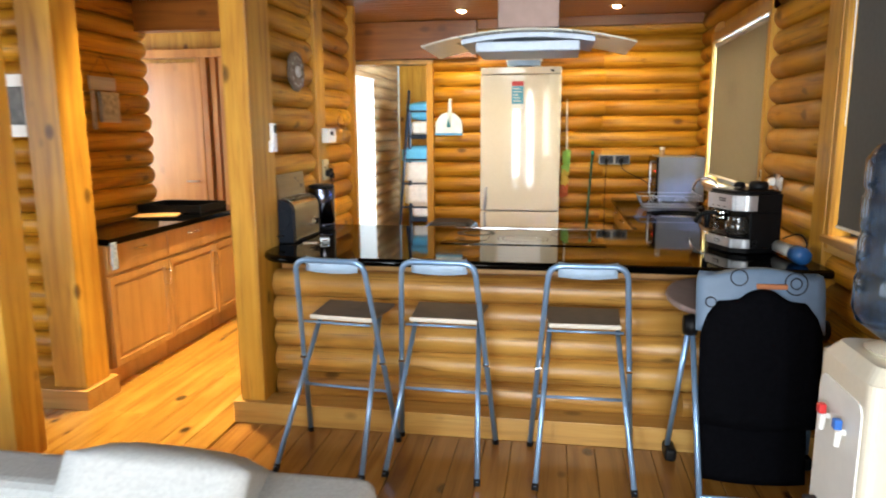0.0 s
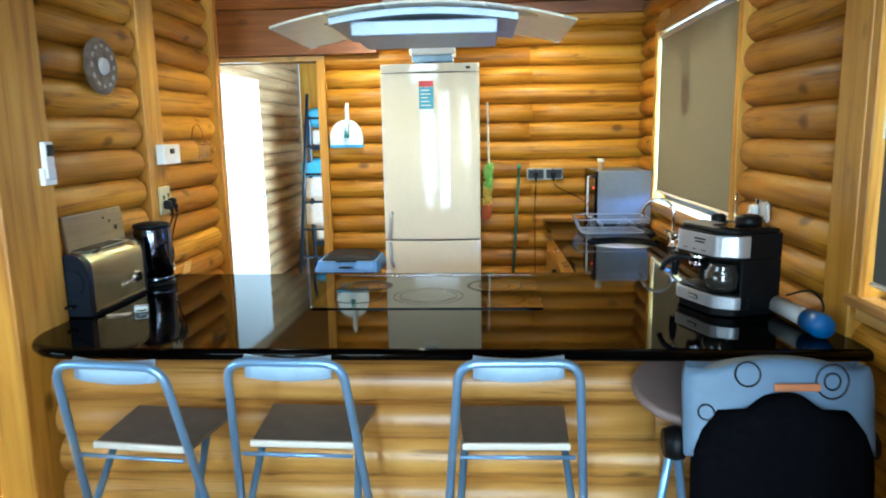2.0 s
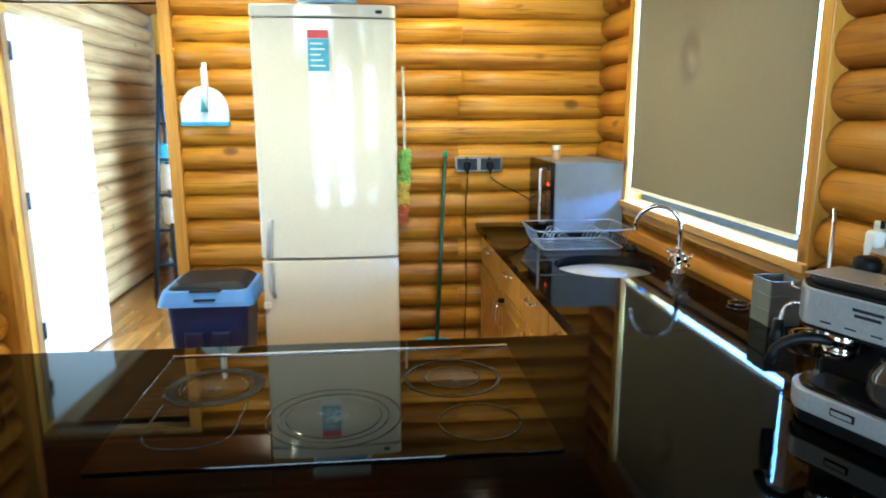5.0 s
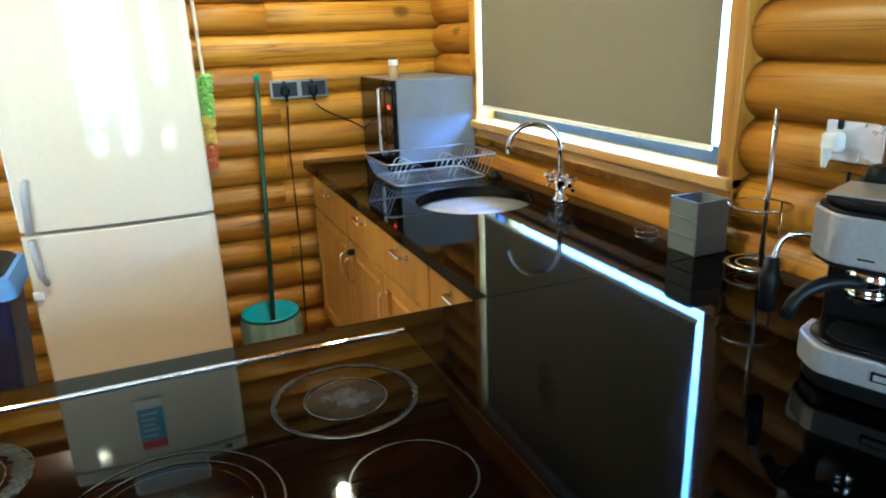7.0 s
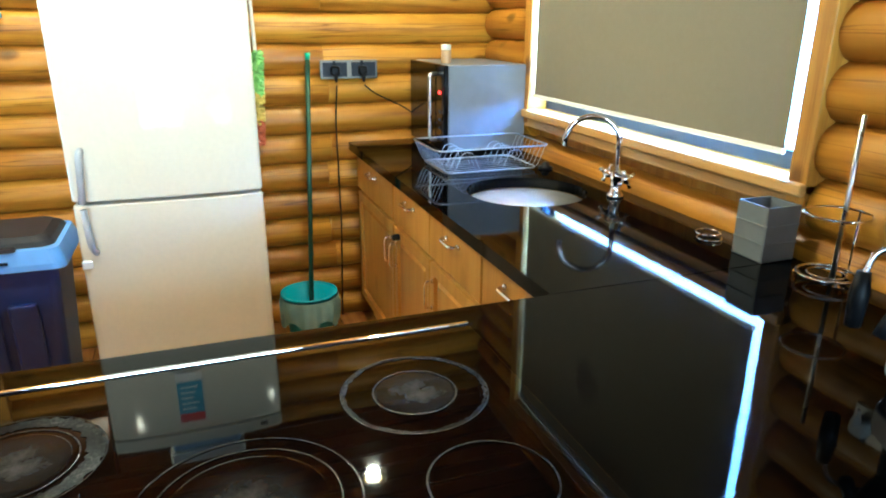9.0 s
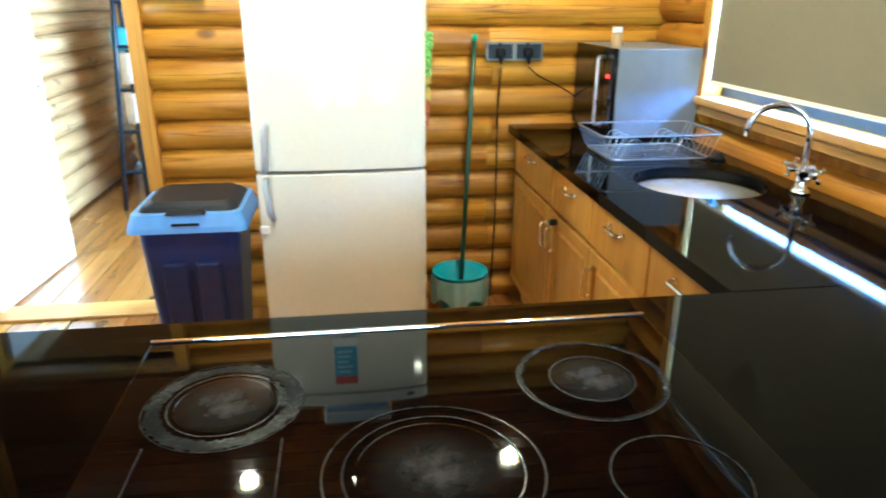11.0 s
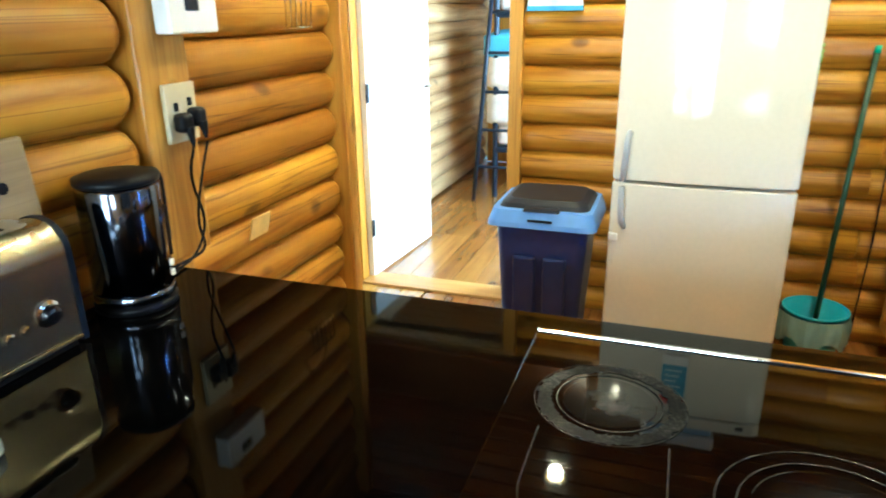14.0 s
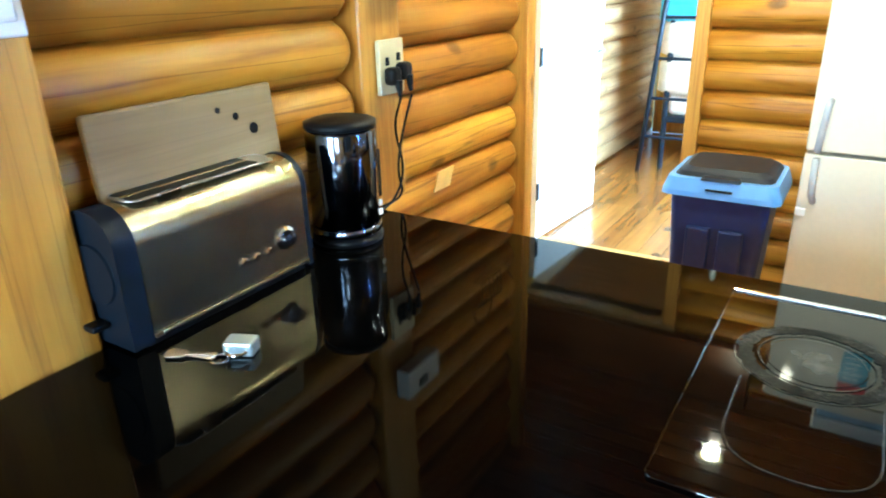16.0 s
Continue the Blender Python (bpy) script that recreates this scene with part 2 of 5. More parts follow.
def box(size, at=(0, 0, 0), bevel=0.003, seg=2, bm=None):
    bm2 = bmesh.new()
    bmesh.ops.create_cube(bm2, size=1.0)
    bmesh.ops.scale(bm2, vec=size, verts=bm2.verts)
    if bevel:
        bmesh.ops.bevel(bm2, geom=bm2.edges[:], offset=min(bevel, min(size) * 0.45), segments=seg, affect="EDGES", profile=0.5)
    bmesh.ops.translate(bm2, vec=at, verts=bm2.verts)
    return join(bm, bm2)


def join(bm, bm2):
    if bm is None:
        return bm2
    me = bpy.data.meshes.new("tmp")
    bm2.to_mesh(me)
    bm2.free()
    bm.from_mesh(me)
    bpy.data.meshes.remove(me)
    return bm


def span(x0, x1, y0, y1, z0, z1, bevel=0.003, bm=None, seg=2):
    return box((abs(x1 - x0), abs(y1 - y0), abs(z1 - z0)), ((x0 + x1) / 2, (y0 + y1) / 2, (z0 + z1) / 2), bevel, seg, bm)


def slab(name, x0, x1, y0, y1, z0, z1, material, parent=None, label="", bevel=0.003):
    """A box part with its own origin at its centre."""
    return part(name, box((x1 - x0, y1 - y0, z1 - z0), bevel=bevel), material, parent, label, ((x0 + x1) / 2, (y0 + y1) / 2, (z0 + z1) / 2))


def lathe(profile, seg=32, bm=None, at=(0, 0, 0)):
    """Turned shape about z from (radius, height) pairs."""
    bm2 = bmesh.new()
    rings = []
    for r, z in profile:
        rings.append([bm2.verts.new((max(r, 1e-4) * math.cos(2 * math.pi * i / seg), max(r, 1e-4) * math.sin(2 * math.pi * i / seg), z)) for i in range(seg)])
    for a, b in zip(rings, rings[1:]):
        for i in range(seg):
            j = (i + 1) % seg
            bm2.faces.new((a[i], a[j], b[j], b[i]))
    bm2.faces.new(rings[0][::-1])
    bm2.faces.new(rings[-1])
    bmesh.ops.recalc_face_normals(bm2, faces=bm2.faces[:])
    bmesh.ops.translate(bm2, vec=at, verts=bm2.verts)
    return join(bm, bm2)


def tube(points, r, seg=10, bm=None, closed=False):
    """A round bar along points."""
    bm2 = bmesh.new()
    pts = [Vector(p) for p in points]
    n = len(pts)
    rings = []
    up = None
    for i, p in enumerate(pts):
        if closed:
            d = (pts[(i + 1) % n] - pts[i - 1]).normalized()
        else:
            d = (pts[min(i + 1, n - 1)] - pts[max(i - 1, 0)]).normalized()
        if up is None:
            up = d.orthogonal().normalized()
        up = (up - d * up.dot(d))
        up = up.normalized() if up.length > 1e-6 else d.orthogonal().normalized()
        s = d.cross(up)
        rr = r[i] if isinstance(r, (list, tuple)) else r
        rings.append([bm2.verts.new(p + rr * (math.cos(2 * math.pi * k / seg) * up + math.sin(2 * math.pi * k / seg) * s)) for k in range(seg)])
    for a, b in list(zip(rings, rings[1:])) + ([(rings[-1], rings[0])] if closed else []):
        for k in range(seg):
            j = (k + 1) % seg
            bm2.faces.new((a[k], a[j], b[j], b[k]))
    if not closed:
        bm2.faces.new(rings[0][::-1])
        bm2.faces.new(rings[-1])
    bmesh.ops.recalc_face_normals(bm2, faces=bm2.faces[:])
    return join(bm, bm2)


def arc(cx, cy, r, a0, a1, n, z=0.0):
    return [(cx + r * math.cos(radians(a0 + (a1 - a0) * i / n)), cy + r * math.sin(radians(a0 + (a1 - a0) * i / n)), z) for i in range(n + 1)]


def rounded(pts, rad, n=5):
    """Corners of an open line rounded off."""
    out = [Vector(pts[0])]
    for a, b, c in zip(pts, pts[1:], pts[2:]):
        a, b, c = Vector(a), Vector(b), Vector(c)
        u, v = (a - b).normalized() * min(rad, (a - b).length * 0.49), (c - b).normalized() * min(rad, (c - b).length * 0.49)
        for i in range(n + 1):
            k = i / n
            out.append((1 - k) ** 2 * (b + u) + 2 * k * (1 - k) * b + k * k * (b + v))
    return out + [Vector(pts[-1])]


def prism(outline, z0, z1, bevel=0.0, bm=None):
    """A flat outline pulled up from z0 to z1."""
    bm2 = bmesh.new()
    lo = [bm2.verts.new((x, y, z0)) for x, y in outline]
    hi = [bm2.verts.new((x, y, z1)) for x, y in outline]
    n = len(lo)
    for i in range(n):
        bm2.faces.new((lo[i], lo[(i + 1) % n], hi[(i + 1) % n], hi[i]))
    bm2.faces.new(lo[::-1])
    bm2.faces.new(hi)
    bmesh.ops.recalc_face_normals(bm2, faces=bm2.faces[:])
    if bevel:
        es = [e for e in bm2.edges if abs(e.verts[0].co.z - e.verts[1].co.z) < 1e-6]
        bmesh.ops.bevel(bm2, geom=es, offset=bevel, segments=2, affect="EDGES", profile=0.5)
    return join(bm, bm2)


def rrect(x0, x1, y0, y1, r, n=5):
    out = []
    for cx, cy, a in ((x1 - r, y1 - r, 0), (x0 + r, y1 - r, 90), (x0 + r, y0 + r, 180), (x1 - r, y0 + r, 270)):
        out += [(p[0], p[1]) for p in arc(cx, cy, r, a, a + 90, n)]
    return out


PITCH = 0.137
LOG_MESHES = {}


def log_mesh(length, dome0, dome1, radius, finish):
    """A peeled log along x, centred, a little uneven, with blunt or domed ends."""
    key = (round(length, 2), dome0, dome1, round(radius, 4), random.randrange(4), finish.name)
    if key in LOG_MESHES:
        return LOG_MESHES[key]
    xs = []
    h = length / 2
    for s, dome in ((-1, dome0), (1, dome1)):
        if dome:
            e = [(s * (h - 0.055 + 0.055 * math.sin(a)), math.cos(a) ** 0.7 if a < 1.5 else 0.12) for a in (0.0, 0.4, 0.8, 1.15, 1.4, 1.55)]
        else:
            e = [(s * (h - 0.004), 1.0), (s * h, 0.95)]
        if s < 0:
            xs += e[::-1]
        else:
            n = max(1, int(length / 0.28))
            m0, m1 = xs[-1][0], e[0][0]
            xs += [(m0 + (m1 - m0) * k / (n + 1), 1.0) for k in range(1, n + 1)] + e
    seg = 14
    vs, fs = [], []
    for x, k in xs:
        dy, dz, g = random.uniform(-0.0028, 0.0028), random.uniform(-0.0025, 0.0025), random.uniform(0.965, 1.025)
        for i in range(seg):
            a = 2 * math.pi * i / seg
            vs.append((x, k * radius * g * 1.02 * math.cos(a) + dy * k, k * radius * g * math.sin(a) + dz * k))
    for r in range(len(xs) - 1):
        for i in range(seg):
            j = (i + 1) % seg
            fs.append((r * seg + i, r * seg + j, (r + 1) * seg + j, (r + 1) * seg + i))
    fs.append(tuple(range(seg))[::-1])
    fs.append(tuple(range((len(xs) - 1) * seg, len(xs) * seg)))
    me = bpy.data.meshes.new("log")
    me.from_pydata(vs, [], fs)
    for p in me.polygons:
        p.use_smooth = len(p.vertices) == 4
    me.materials.append(finish)
    LOG_MESHES[key] = me
    return me


def log_rows(parent, a, b, z0, z1, holes=(), dome=(False, False), joint=None, pitch=PITCH, phase=0.0, finish=None):
    """Logs laid up along the line a-b (their axis), with gaps (s0, s1, za, zb) for openings."""
    a, b = Vector(a), Vector(b)
    d = b - a
    L = d.length
    ang = math.degrees(math.atan2(d.y, d.x))
    i = 0
    z = z0 + pitch / 2 + phase
    while z - pitch * 0.4 < z1:
        runs = [(0.0, L, dome[0], dome[1])]
        for s0, s1, za, zb in holes:
            if za < z + pitch * 0.3 and z - pitch * 0.3 < zb:
                nxt = []
                for r0, r1, d0, d1 in runs:
                    if s1 <= r0 or s0 >= r1:
                        nxt.append((r0, r1, d0, d1))
                        continue
                    if s0 - r0 > 0.03:
                        nxt.append((r0, s0, d0, False))
                    if r1 - s1 > 0.03:
                        nxt.append((s1, r1, False, d1))
                runs = nxt
        if joint is not None and i % 3 != 1:
            nxt = []
            for r0, r1, d0, d1 in runs:
                j = joint + (0.0 if i % 2 else 0.02)
                nxt += [(r0, j, d0, False), (j, r1, False, d1)] if r0 + 0.2 < j < r1 - 0.2 else [(r0, r1, d0, d1)]
            runs = nxt
        for r0, r1, d0, d1 in runs:
            ob = new("log", log_mesh(r1 - r0, d0, d1, pitch * 0.535, finish or LOG))
            p = a + d * ((r0 + r1) / 2 / L)
            ob.matrix_basis = pose(p.x, p.y, z, 0, 0, ang) @ pose(0, 0, 0, random.uniform(-6, 6) + (180 if random.random() < 0.5 else 0))
            ob.parent = parent
        z += pitch
        i += 1


def structure(name, label, category="wall"):
    return thing(name, (0, 0, 0), label, category, kind="structure")


# ---- structure: floor, walls, ceiling ----
CEILING = 2.47
XR = 1.36       # face of the logs in the window wall
XL = -1.36      # face of the logs beside the bar
XL2 = -1.47     # face of the recessed logs
YF = 6.60       # face of the logs in the far wall
R = PITCH * 0.535


def floor_boards(parent, x0, x1, y0, y1, width, material, z=0.0, name="plank"):
    n = max(1, round((x1 - x0) / width))
    w = (x1 - x0) / n
    meshes = {}
    for i in range(n):
        y = y0
        first = True
        while y < y1 - 0.01:
            ln = min(random.choice((1.6, 2.2, 2.8)) if not first else random.choice((0.9, 1.5, 2.1)), y1 - y)
            first = False
            key = round(ln, 2)
            if key not in meshes:
                bm = box((w - 0.003, ln - 0.003, 0.02), bevel=0.0015, seg=1)
                me = bpy.data.meshes.new(name)
                bm.to_mesh(me)
                bm.free()
                me.materials.append(material)
                meshes[key] = me
            ob = new(name, meshes[key])
            ob.location = (x0 + w * (i + 0.5), y + ln / 2, z - 0.01)
            ob.parent = parent
            y += ln


floor = part("floor", span(-5.2, 1.9, -2.7, 10.2, -0.14, -0.021, 0), FLOOR)
tagged(floor, "varnished pine plank floor, reddish brown", "floor", kind="structure")
ground = part("ground", span(-60, 60, -60, 60, -0.9, -0.5, 0), plain("dry_grass", (0.09, 0.10, 0.05), 0.95, var=0.4, scale=3.0))
tagged(ground, "dry grassy ground outside the cabin", "ground", kind="structure")
HIGH = 3.3
ceiling = part("ceiling", span(-5.2, 1.9, 4.85, 10.2, CEILING + 0.02, CEILING + 0.12, 0), CEIL)
tagged(ceiling, "reddish varnished tongue-and-groove board ceiling", "ceiling", kind="structure")
bm = bmesh.new()
y = 4.86
while y < 10.1:
    span(-5.1, 1.8, y + 0.004, y + 0.106, CEILING, CEILING + 0.02, 0.004, bm, 1)
    y += 0.11
cb_ = part("ceiling_boards", bm, CEIL)
tagged(cb_, "reddish varnished ceiling boards with grooves", "ceiling", kind="structure")
# raised ceiling and upper walls are unseen, darkened to keep granite reflections black
DARKC = wood("darkened_ceiling_board", (0.05, 0.02, 0.008), (0.09, 0.04, 0.014), (0.12, 0.055, 0.02), 0.5)
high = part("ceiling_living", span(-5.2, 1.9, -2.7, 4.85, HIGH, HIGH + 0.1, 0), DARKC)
tagged(high, "unseen high ceiling over the living room, darkened for black reflections", "ceiling", kind="structure")
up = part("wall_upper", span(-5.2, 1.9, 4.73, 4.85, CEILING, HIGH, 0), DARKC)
tagged(up, "unseen upper wall above the kitchen, darkened like the high ceiling", "wall", kind="structure")
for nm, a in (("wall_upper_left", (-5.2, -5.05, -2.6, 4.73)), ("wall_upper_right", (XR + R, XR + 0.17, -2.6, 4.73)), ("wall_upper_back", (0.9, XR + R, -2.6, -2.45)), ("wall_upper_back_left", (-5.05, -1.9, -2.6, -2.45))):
    tagged(part(nm, span(*a, CEILING, HIGH, 0), DARKC), "unseen upper wall of the living room, darkened like the high ceiling", "wall", kind="structure")


def wall(name, label, pieces, material=None):
    w = structure(name, label)
    for p in pieces:
        slab("panel", *p, material or PINE_Z, w, bevel=0)
    return w


# far wall of the kitchen, with the bedroom door and the hall door
DX0, DX1, DZ = -1.88, -1.02, 2.10
w_far = wall("wall_far", "golden varnished log wall behind the fridge", [(DX1, 1.9, YF + R, YF + 0.16, 0, CEILING), (DX0, DX1, YF + R, YF + 0.16, DZ, CEILING), (-5.2, DX0, YF + R, YF + 0.16, 0, CEILING)])
log_rows(w_far, (DX1 + 0.06, YF + R, 0), (1.5, YF + R, 0), 0.0, CEILING - 0.02, joint=1.52, phase=-0.02)
log_rows(w_far, (-2.9, YF + R, 0), (DX0 - 0.1, YF + R, 0), 0.0, CEILING - 0.02)

# window wall
W1 = (4.645, 6.078, 1.09, 2.17)
W2 = (1.90, 3.52, 1.04, 2.17)
# this third opening is unseen, added to let fill light in
W_ADD = (-1.5, 0.0, 1.0, 2.17)
w_win = wall("wall_window", "golden varnished log wall with blinded windows", [
    (XR + R, XR + 0.17, -2.7, W_ADD[0], 0, CEILING), (XR + R, XR + 0.17, W_ADD[0], W_ADD[1], 0, W_ADD[2]), (XR + R, XR + 0.17, W_ADD[0], W_ADD[1], W_ADD[3], CEILING), (XR + R, XR + 0.17, W_ADD[1], W2[0], 0, CEILING), (XR + R, XR + 0.17, W2[0], W2[1], 0, W2[2]), (XR + R, XR + 0.17, W2[0], W2[1], W2[3], CEILING),
    (XR + R, XR + 0.17, W2[1], W1[0], 0, CEILING), (XR + R, XR + 0.17, W1[0], W1[1], 0, W1[2]), (XR + R, XR + 0.17, W1[0], W1[1], W1[3], CEILING),
    (XR + R, XR + 0.17, W1[1], 10.2, 0, CEILING)])
log_rows(w_win, (XR + R, 3.72, 0), (XR + R, YF, 0), 0.0, CEILING - 0.02, holes=[(W1[0] - 0.05 - 3.72, W1[1] + 0.04 - 3.72, W1[2] - 0.05, W1[3] + 0.1)])
log_rows(w_win, (XR + R, -2.6, 0), (XR + R, 3.56, 0), 0.0, CEILING - 0.02, holes=[(W2[0] - 0.05 + 2.6, W2[1] + 0.05 + 2.6, W2[2] - 0.05, W2[3] + 0.1), (W_ADD[0] - 0.05 + 2.6, W_ADD[1] + 0.05 + 2.6, W_ADD[2] - 0.05, W_ADD[3] + 0.1)])

# wall beside the bar: post, logs, socket post, recessed logs
w_bar = wall("wall_bar_side", "golden varnished log wall beside the bar", [(XL - R - 0.06, XL - R, 3.60, 4.75, 0, CEILING), (XL2 - R - 0.08, XL2 - R, 4.75, 5.72, 0, CEILING)])
log_rows(w_bar, (XL - R, 3.795, 0), (XL - R, 4.575, 0), 0.0, CEILING - 0.02, dome=(False, True))
log_rows(w_bar, (XL2 - R, 4.72, 0), (XL2 - R, 5.715, 0), 0.0, CEILING - 0.02, dome=(False, True), phase=0.03)


def post(name, x0, x1, y0, y1, z0, z1, label, category="post"):
    ob = slab(name, x0, x1, y0, y1, z0, z1, PINE_Z, bevel=0.006)
    return tagged(ob, label, category, kind="structure")


post("trim", -1.442, -1.312, 3.50, 3.78, 0.11, CEILING, "pale knotty pine post at the bar end")
post("trim", XL - 0.16, XL + 0.005, 4.57, 4.735, 0.9, CEILING, "pine post carrying switch and sockets")
post("trim", XL2 - 0.17, XL2 + 0.03, 5.70, 5.76, 0, CEILING, "pine end trim of the log wall")
post("trim", XR - 0.02, XR + 0.14, 3.56, 3.72, 0, CEILING, "pine trim post between the windows")

# living room behind, hall to the side, bedroom beyond
w_back = wall("wall_back", "pale pine wall of the living room", [(-5.2, -1.7, -2.6, -2.45, 0, CEILING), (1.1, 1.9, -2.6, -2.45, 0, CEILING), (-1.7, 1.1, -2.6, -2.45, 2.3, CEILING)])
# the two gaps in wall_left are added for the fill lamps
w_left = wall("wall_left", "pine wall closing the hall and living room", [(-5.2, -5.05, -2.45, -0.7, 0, CEILING), (-5.2, -5.05, -0.7, 2.2, 0, 0.68), (-5.2, -5.05, -0.7, 2.2, 2.22, CEILING), (-5.2, -5.05, 2.2, 4.7, 0, CEILING), (-5.2, -5.05, 4.7, 5.7, 0, 0.78), (-5.2, -5.05, 4.7, 5.7, 2.22, CEILING), (-5.2, -5.05, 5.7, 10.2, 0, CEILING)])
w_side = wall("wall_hall", "golden varnished log wall behind the hall cabinets", [(-3.2, -3.0 - R, 3.75, 5.36, 0, CEILING)])
log_rows(w_side, (-3.0 - R, 3.72, 0), (-3.0 - R, 5.38, 0), 0.0, CEILING - 0.02, dome=(False, True))
w_pic = wall("wall_picture", "dark golden log wall with a framed picture", [(-5.05, -2.6, 3.80, 3.88, 0, CEILING)])
log_rows(w_pic, (-5.05, 3.72, 0), (-2.56, 3.72, 0), 0.1, CEILING - 0.02)
w_bed_l = wall("wall_bedroom", "pale log wall inside the bedroom", [(-2.25, -2.05 - R, YF + 0.16, 10.2, 0, CEILING)])
log_rows(w_bed_l, (-2.05 - R, YF + 0.18, 0), (-2.05 - R, 9.9, 0), 0.0, CEILING - 0.02, finish=LOGPALE)
w_bed_f = wall("wall_bedroom_far", "pine wall at the end of the bedroom", [(-2.05, 0.75, 9.95, 10.1, 0, CEILING)])
w_bed_r = wall("wall_bedroom_window", "pine wall with the bedroom window", [(0.62, 0.75, YF + 0.16, 6.95, 0, CEILING), (0.62, 0.75, 8.35, 9.95, 0, CEILING), (0.62, 0.75, 6.95, 8.35, 0, 0.8), (0.62, 0.75, 6.95, 8.35, 2.1, CEILING)])
post("trim", -2.56, -2.36, 3.52, 3.72, 0.11, CEILING, "pale knotty pine post beside the hall")
post("trim", -2.45, -2.22, 2.86, 3.04, 0, CEILING, "pale knotty pine post in the living room")
slab("baseboard", -2.72, -2.33, 3.48, 3.76, 0, 0.11, PINE_X)
tagged(bpy.data.objects["baseboard"], "pine plinth board round the post", "baseboard", kind="structure")
b2 = slab("baseboard", -1.475, XR, 3.47, 3.62, 0, 0.115, PINE_X)
tagged(b2, "pine plinth board under the log bar front", "baseboard", kind="structure")
b3 = slab("beam", DX0 - 0.05, -0.56, YF - 0.06, YF + R, DZ + 0.04, CEILING - 0.005, CEIL)
tagged(b3, "reddish pine lintel beam over the bedroom door", "beam", kind="structure")

# ---- bar and counters ----
bar = thing("log_bar", (0, 0, 0), "breakfast bar clad in golden split logs", "bar")
part("carcass", span(-1.27, XR, 3.70, 4.50, 0.0, 0.86, 0), PINE_X, bar)
log_rows(bar, (-1.285, 3.665, 0), (XR, 3.665, 0), 0.10, 0.78, joint=2.06, finish=LOGBAR)
part("top_rail", span(-1.28, XR, 3.60, 3.70, 0.835, 0.862), PINE_X, bar)

bar_top = thing("bar_worktop", (0, 0, 0), "polished black granite bar top with a rounded end", "worktop")
part("slab", prism([(-1.345, 4.58), (-1.345, 3.80), (-1.298, 3.795)] + [(p[0], p[1]) for p in arc(-1.10, 3.634, 0.198, 180, 270, 10)] + [(XR - 0.01, 3.436), (XR - 0.01, 4.58)], 0.864, 0.9, 0.002), GRANITE, bar_top)
edge = [(-1.298, 3.78, 0.881)] + [(p[0], p[1], 0.881) for p in arc(-1.10, 3.634, 0.198, 180, 270, 10)] + [(XR - 0.01, 3.436, 0.881)]
part("rounded_edge", tube(edge, 0.0185, 12), GRANITE, bar_top, "polished bullnose edge", smooth=True)

sink_c = (1.03, 5.435)
bm = bmesh.new()
outer = [(0.660, 4.582), (XR - 0.01, 4.582), (XR - 0.01, YF - 0.005), (0.660, YF - 0.005)]
N = 48
ring = [(sink_c[0] + 0.208 * math.cos(2 * math.pi * i / N), sink_c[1] + 0.208 * math.sin(2 * math.pi * i / N)) for i in range(N)]


def square(i):
    a = 2 * math.pi * i / N
    c, s = math.cos(a), math.sin(a)
    hx = (XR - 0.01 - sink_c[0]) if c > 0 else (sink_c[0] - 0.660)
    hy = (YF - 0.005 - sink_c[1]) if s > 0 else (sink_c[1] - 4.582)
    k = min(hx / abs(c) if abs(c) > 1e-6 else 1e9, hy / abs(s) if abs(s) > 1e-6 else 1e9)
    return sink_c[0] + k * c, sink_c[1] + k * s


for z, flip in ((0.9, False), (0.862, True)):
    a = [bm.verts.new((*p, z)) for p in ring]
    b = [bm.verts.new((*square(i), z)) for i in range(N)]
    cs = {}
    for i in range(N):
        j = (i + 1) % N
        f = [a[i], b[i], b[j], a[j]]
        pi, pj = b[i].co, b[j].co
        if abs(pi.x - pj.x) > 1e-5 and abs(pi.y - pj.y) > 1e-5:
            q = min(outer, key=lambda o: (Vector((*o, z)) - (pi + pj) / 2).length)
            f = [a[i], b[i], bm.verts.new((*q, z)), b[j], a[j]]
        bm.faces.new(f[::-1] if flip else f)
bmesh.ops.recalc_face_normals(bm, faces=bm.faces[:])
be = [e for e in bm.edges if len(e.link_faces) == 1]
lo = [e for e in be if e.verts[0].co.z < 0.88]
hi = [e for e in be if e.verts[0].co.z > 0.88]
for e in hi:
    p, q = e.verts
    m1 = min((v for f in lo for v in f.verts), key=lambda v: (v.co.x - p.co.x) ** 2 + (v.co.y - p.co.y) ** 2)
    m2 = min((v for f in lo for v in f.verts), key=lambda v: (v.co.x - q.co.x) ** 2 + (v.co.y - q.co.y) ** 2)
    if m1 != m2:
        bm.faces.new((p, q, m2, m1))
bmesh.ops.recalc_face_normals(bm, faces=bm.faces[:])
sink_top = part("sink_worktop", bm, GRANITE)
tagged(sink_top, "polished black granite worktop under the window", "worktop")

sink = part("round_sink", lathe([(0.208, 0.858), (0.203, 0.80), (0.187, 0.74), (0.03, 0.725), (0.03, 0.73), (0.182, 0.745), (0.198, 0.80), (0.205, 0.86)], 48), plain("satin_steel", (0.75, 0.74, 0.72), 0.45, 0.9), at=(sink_c[0], sink_c[1], 0), smooth=True)
tagged(sink, "round brushed steel sink set under the granite", "sink")


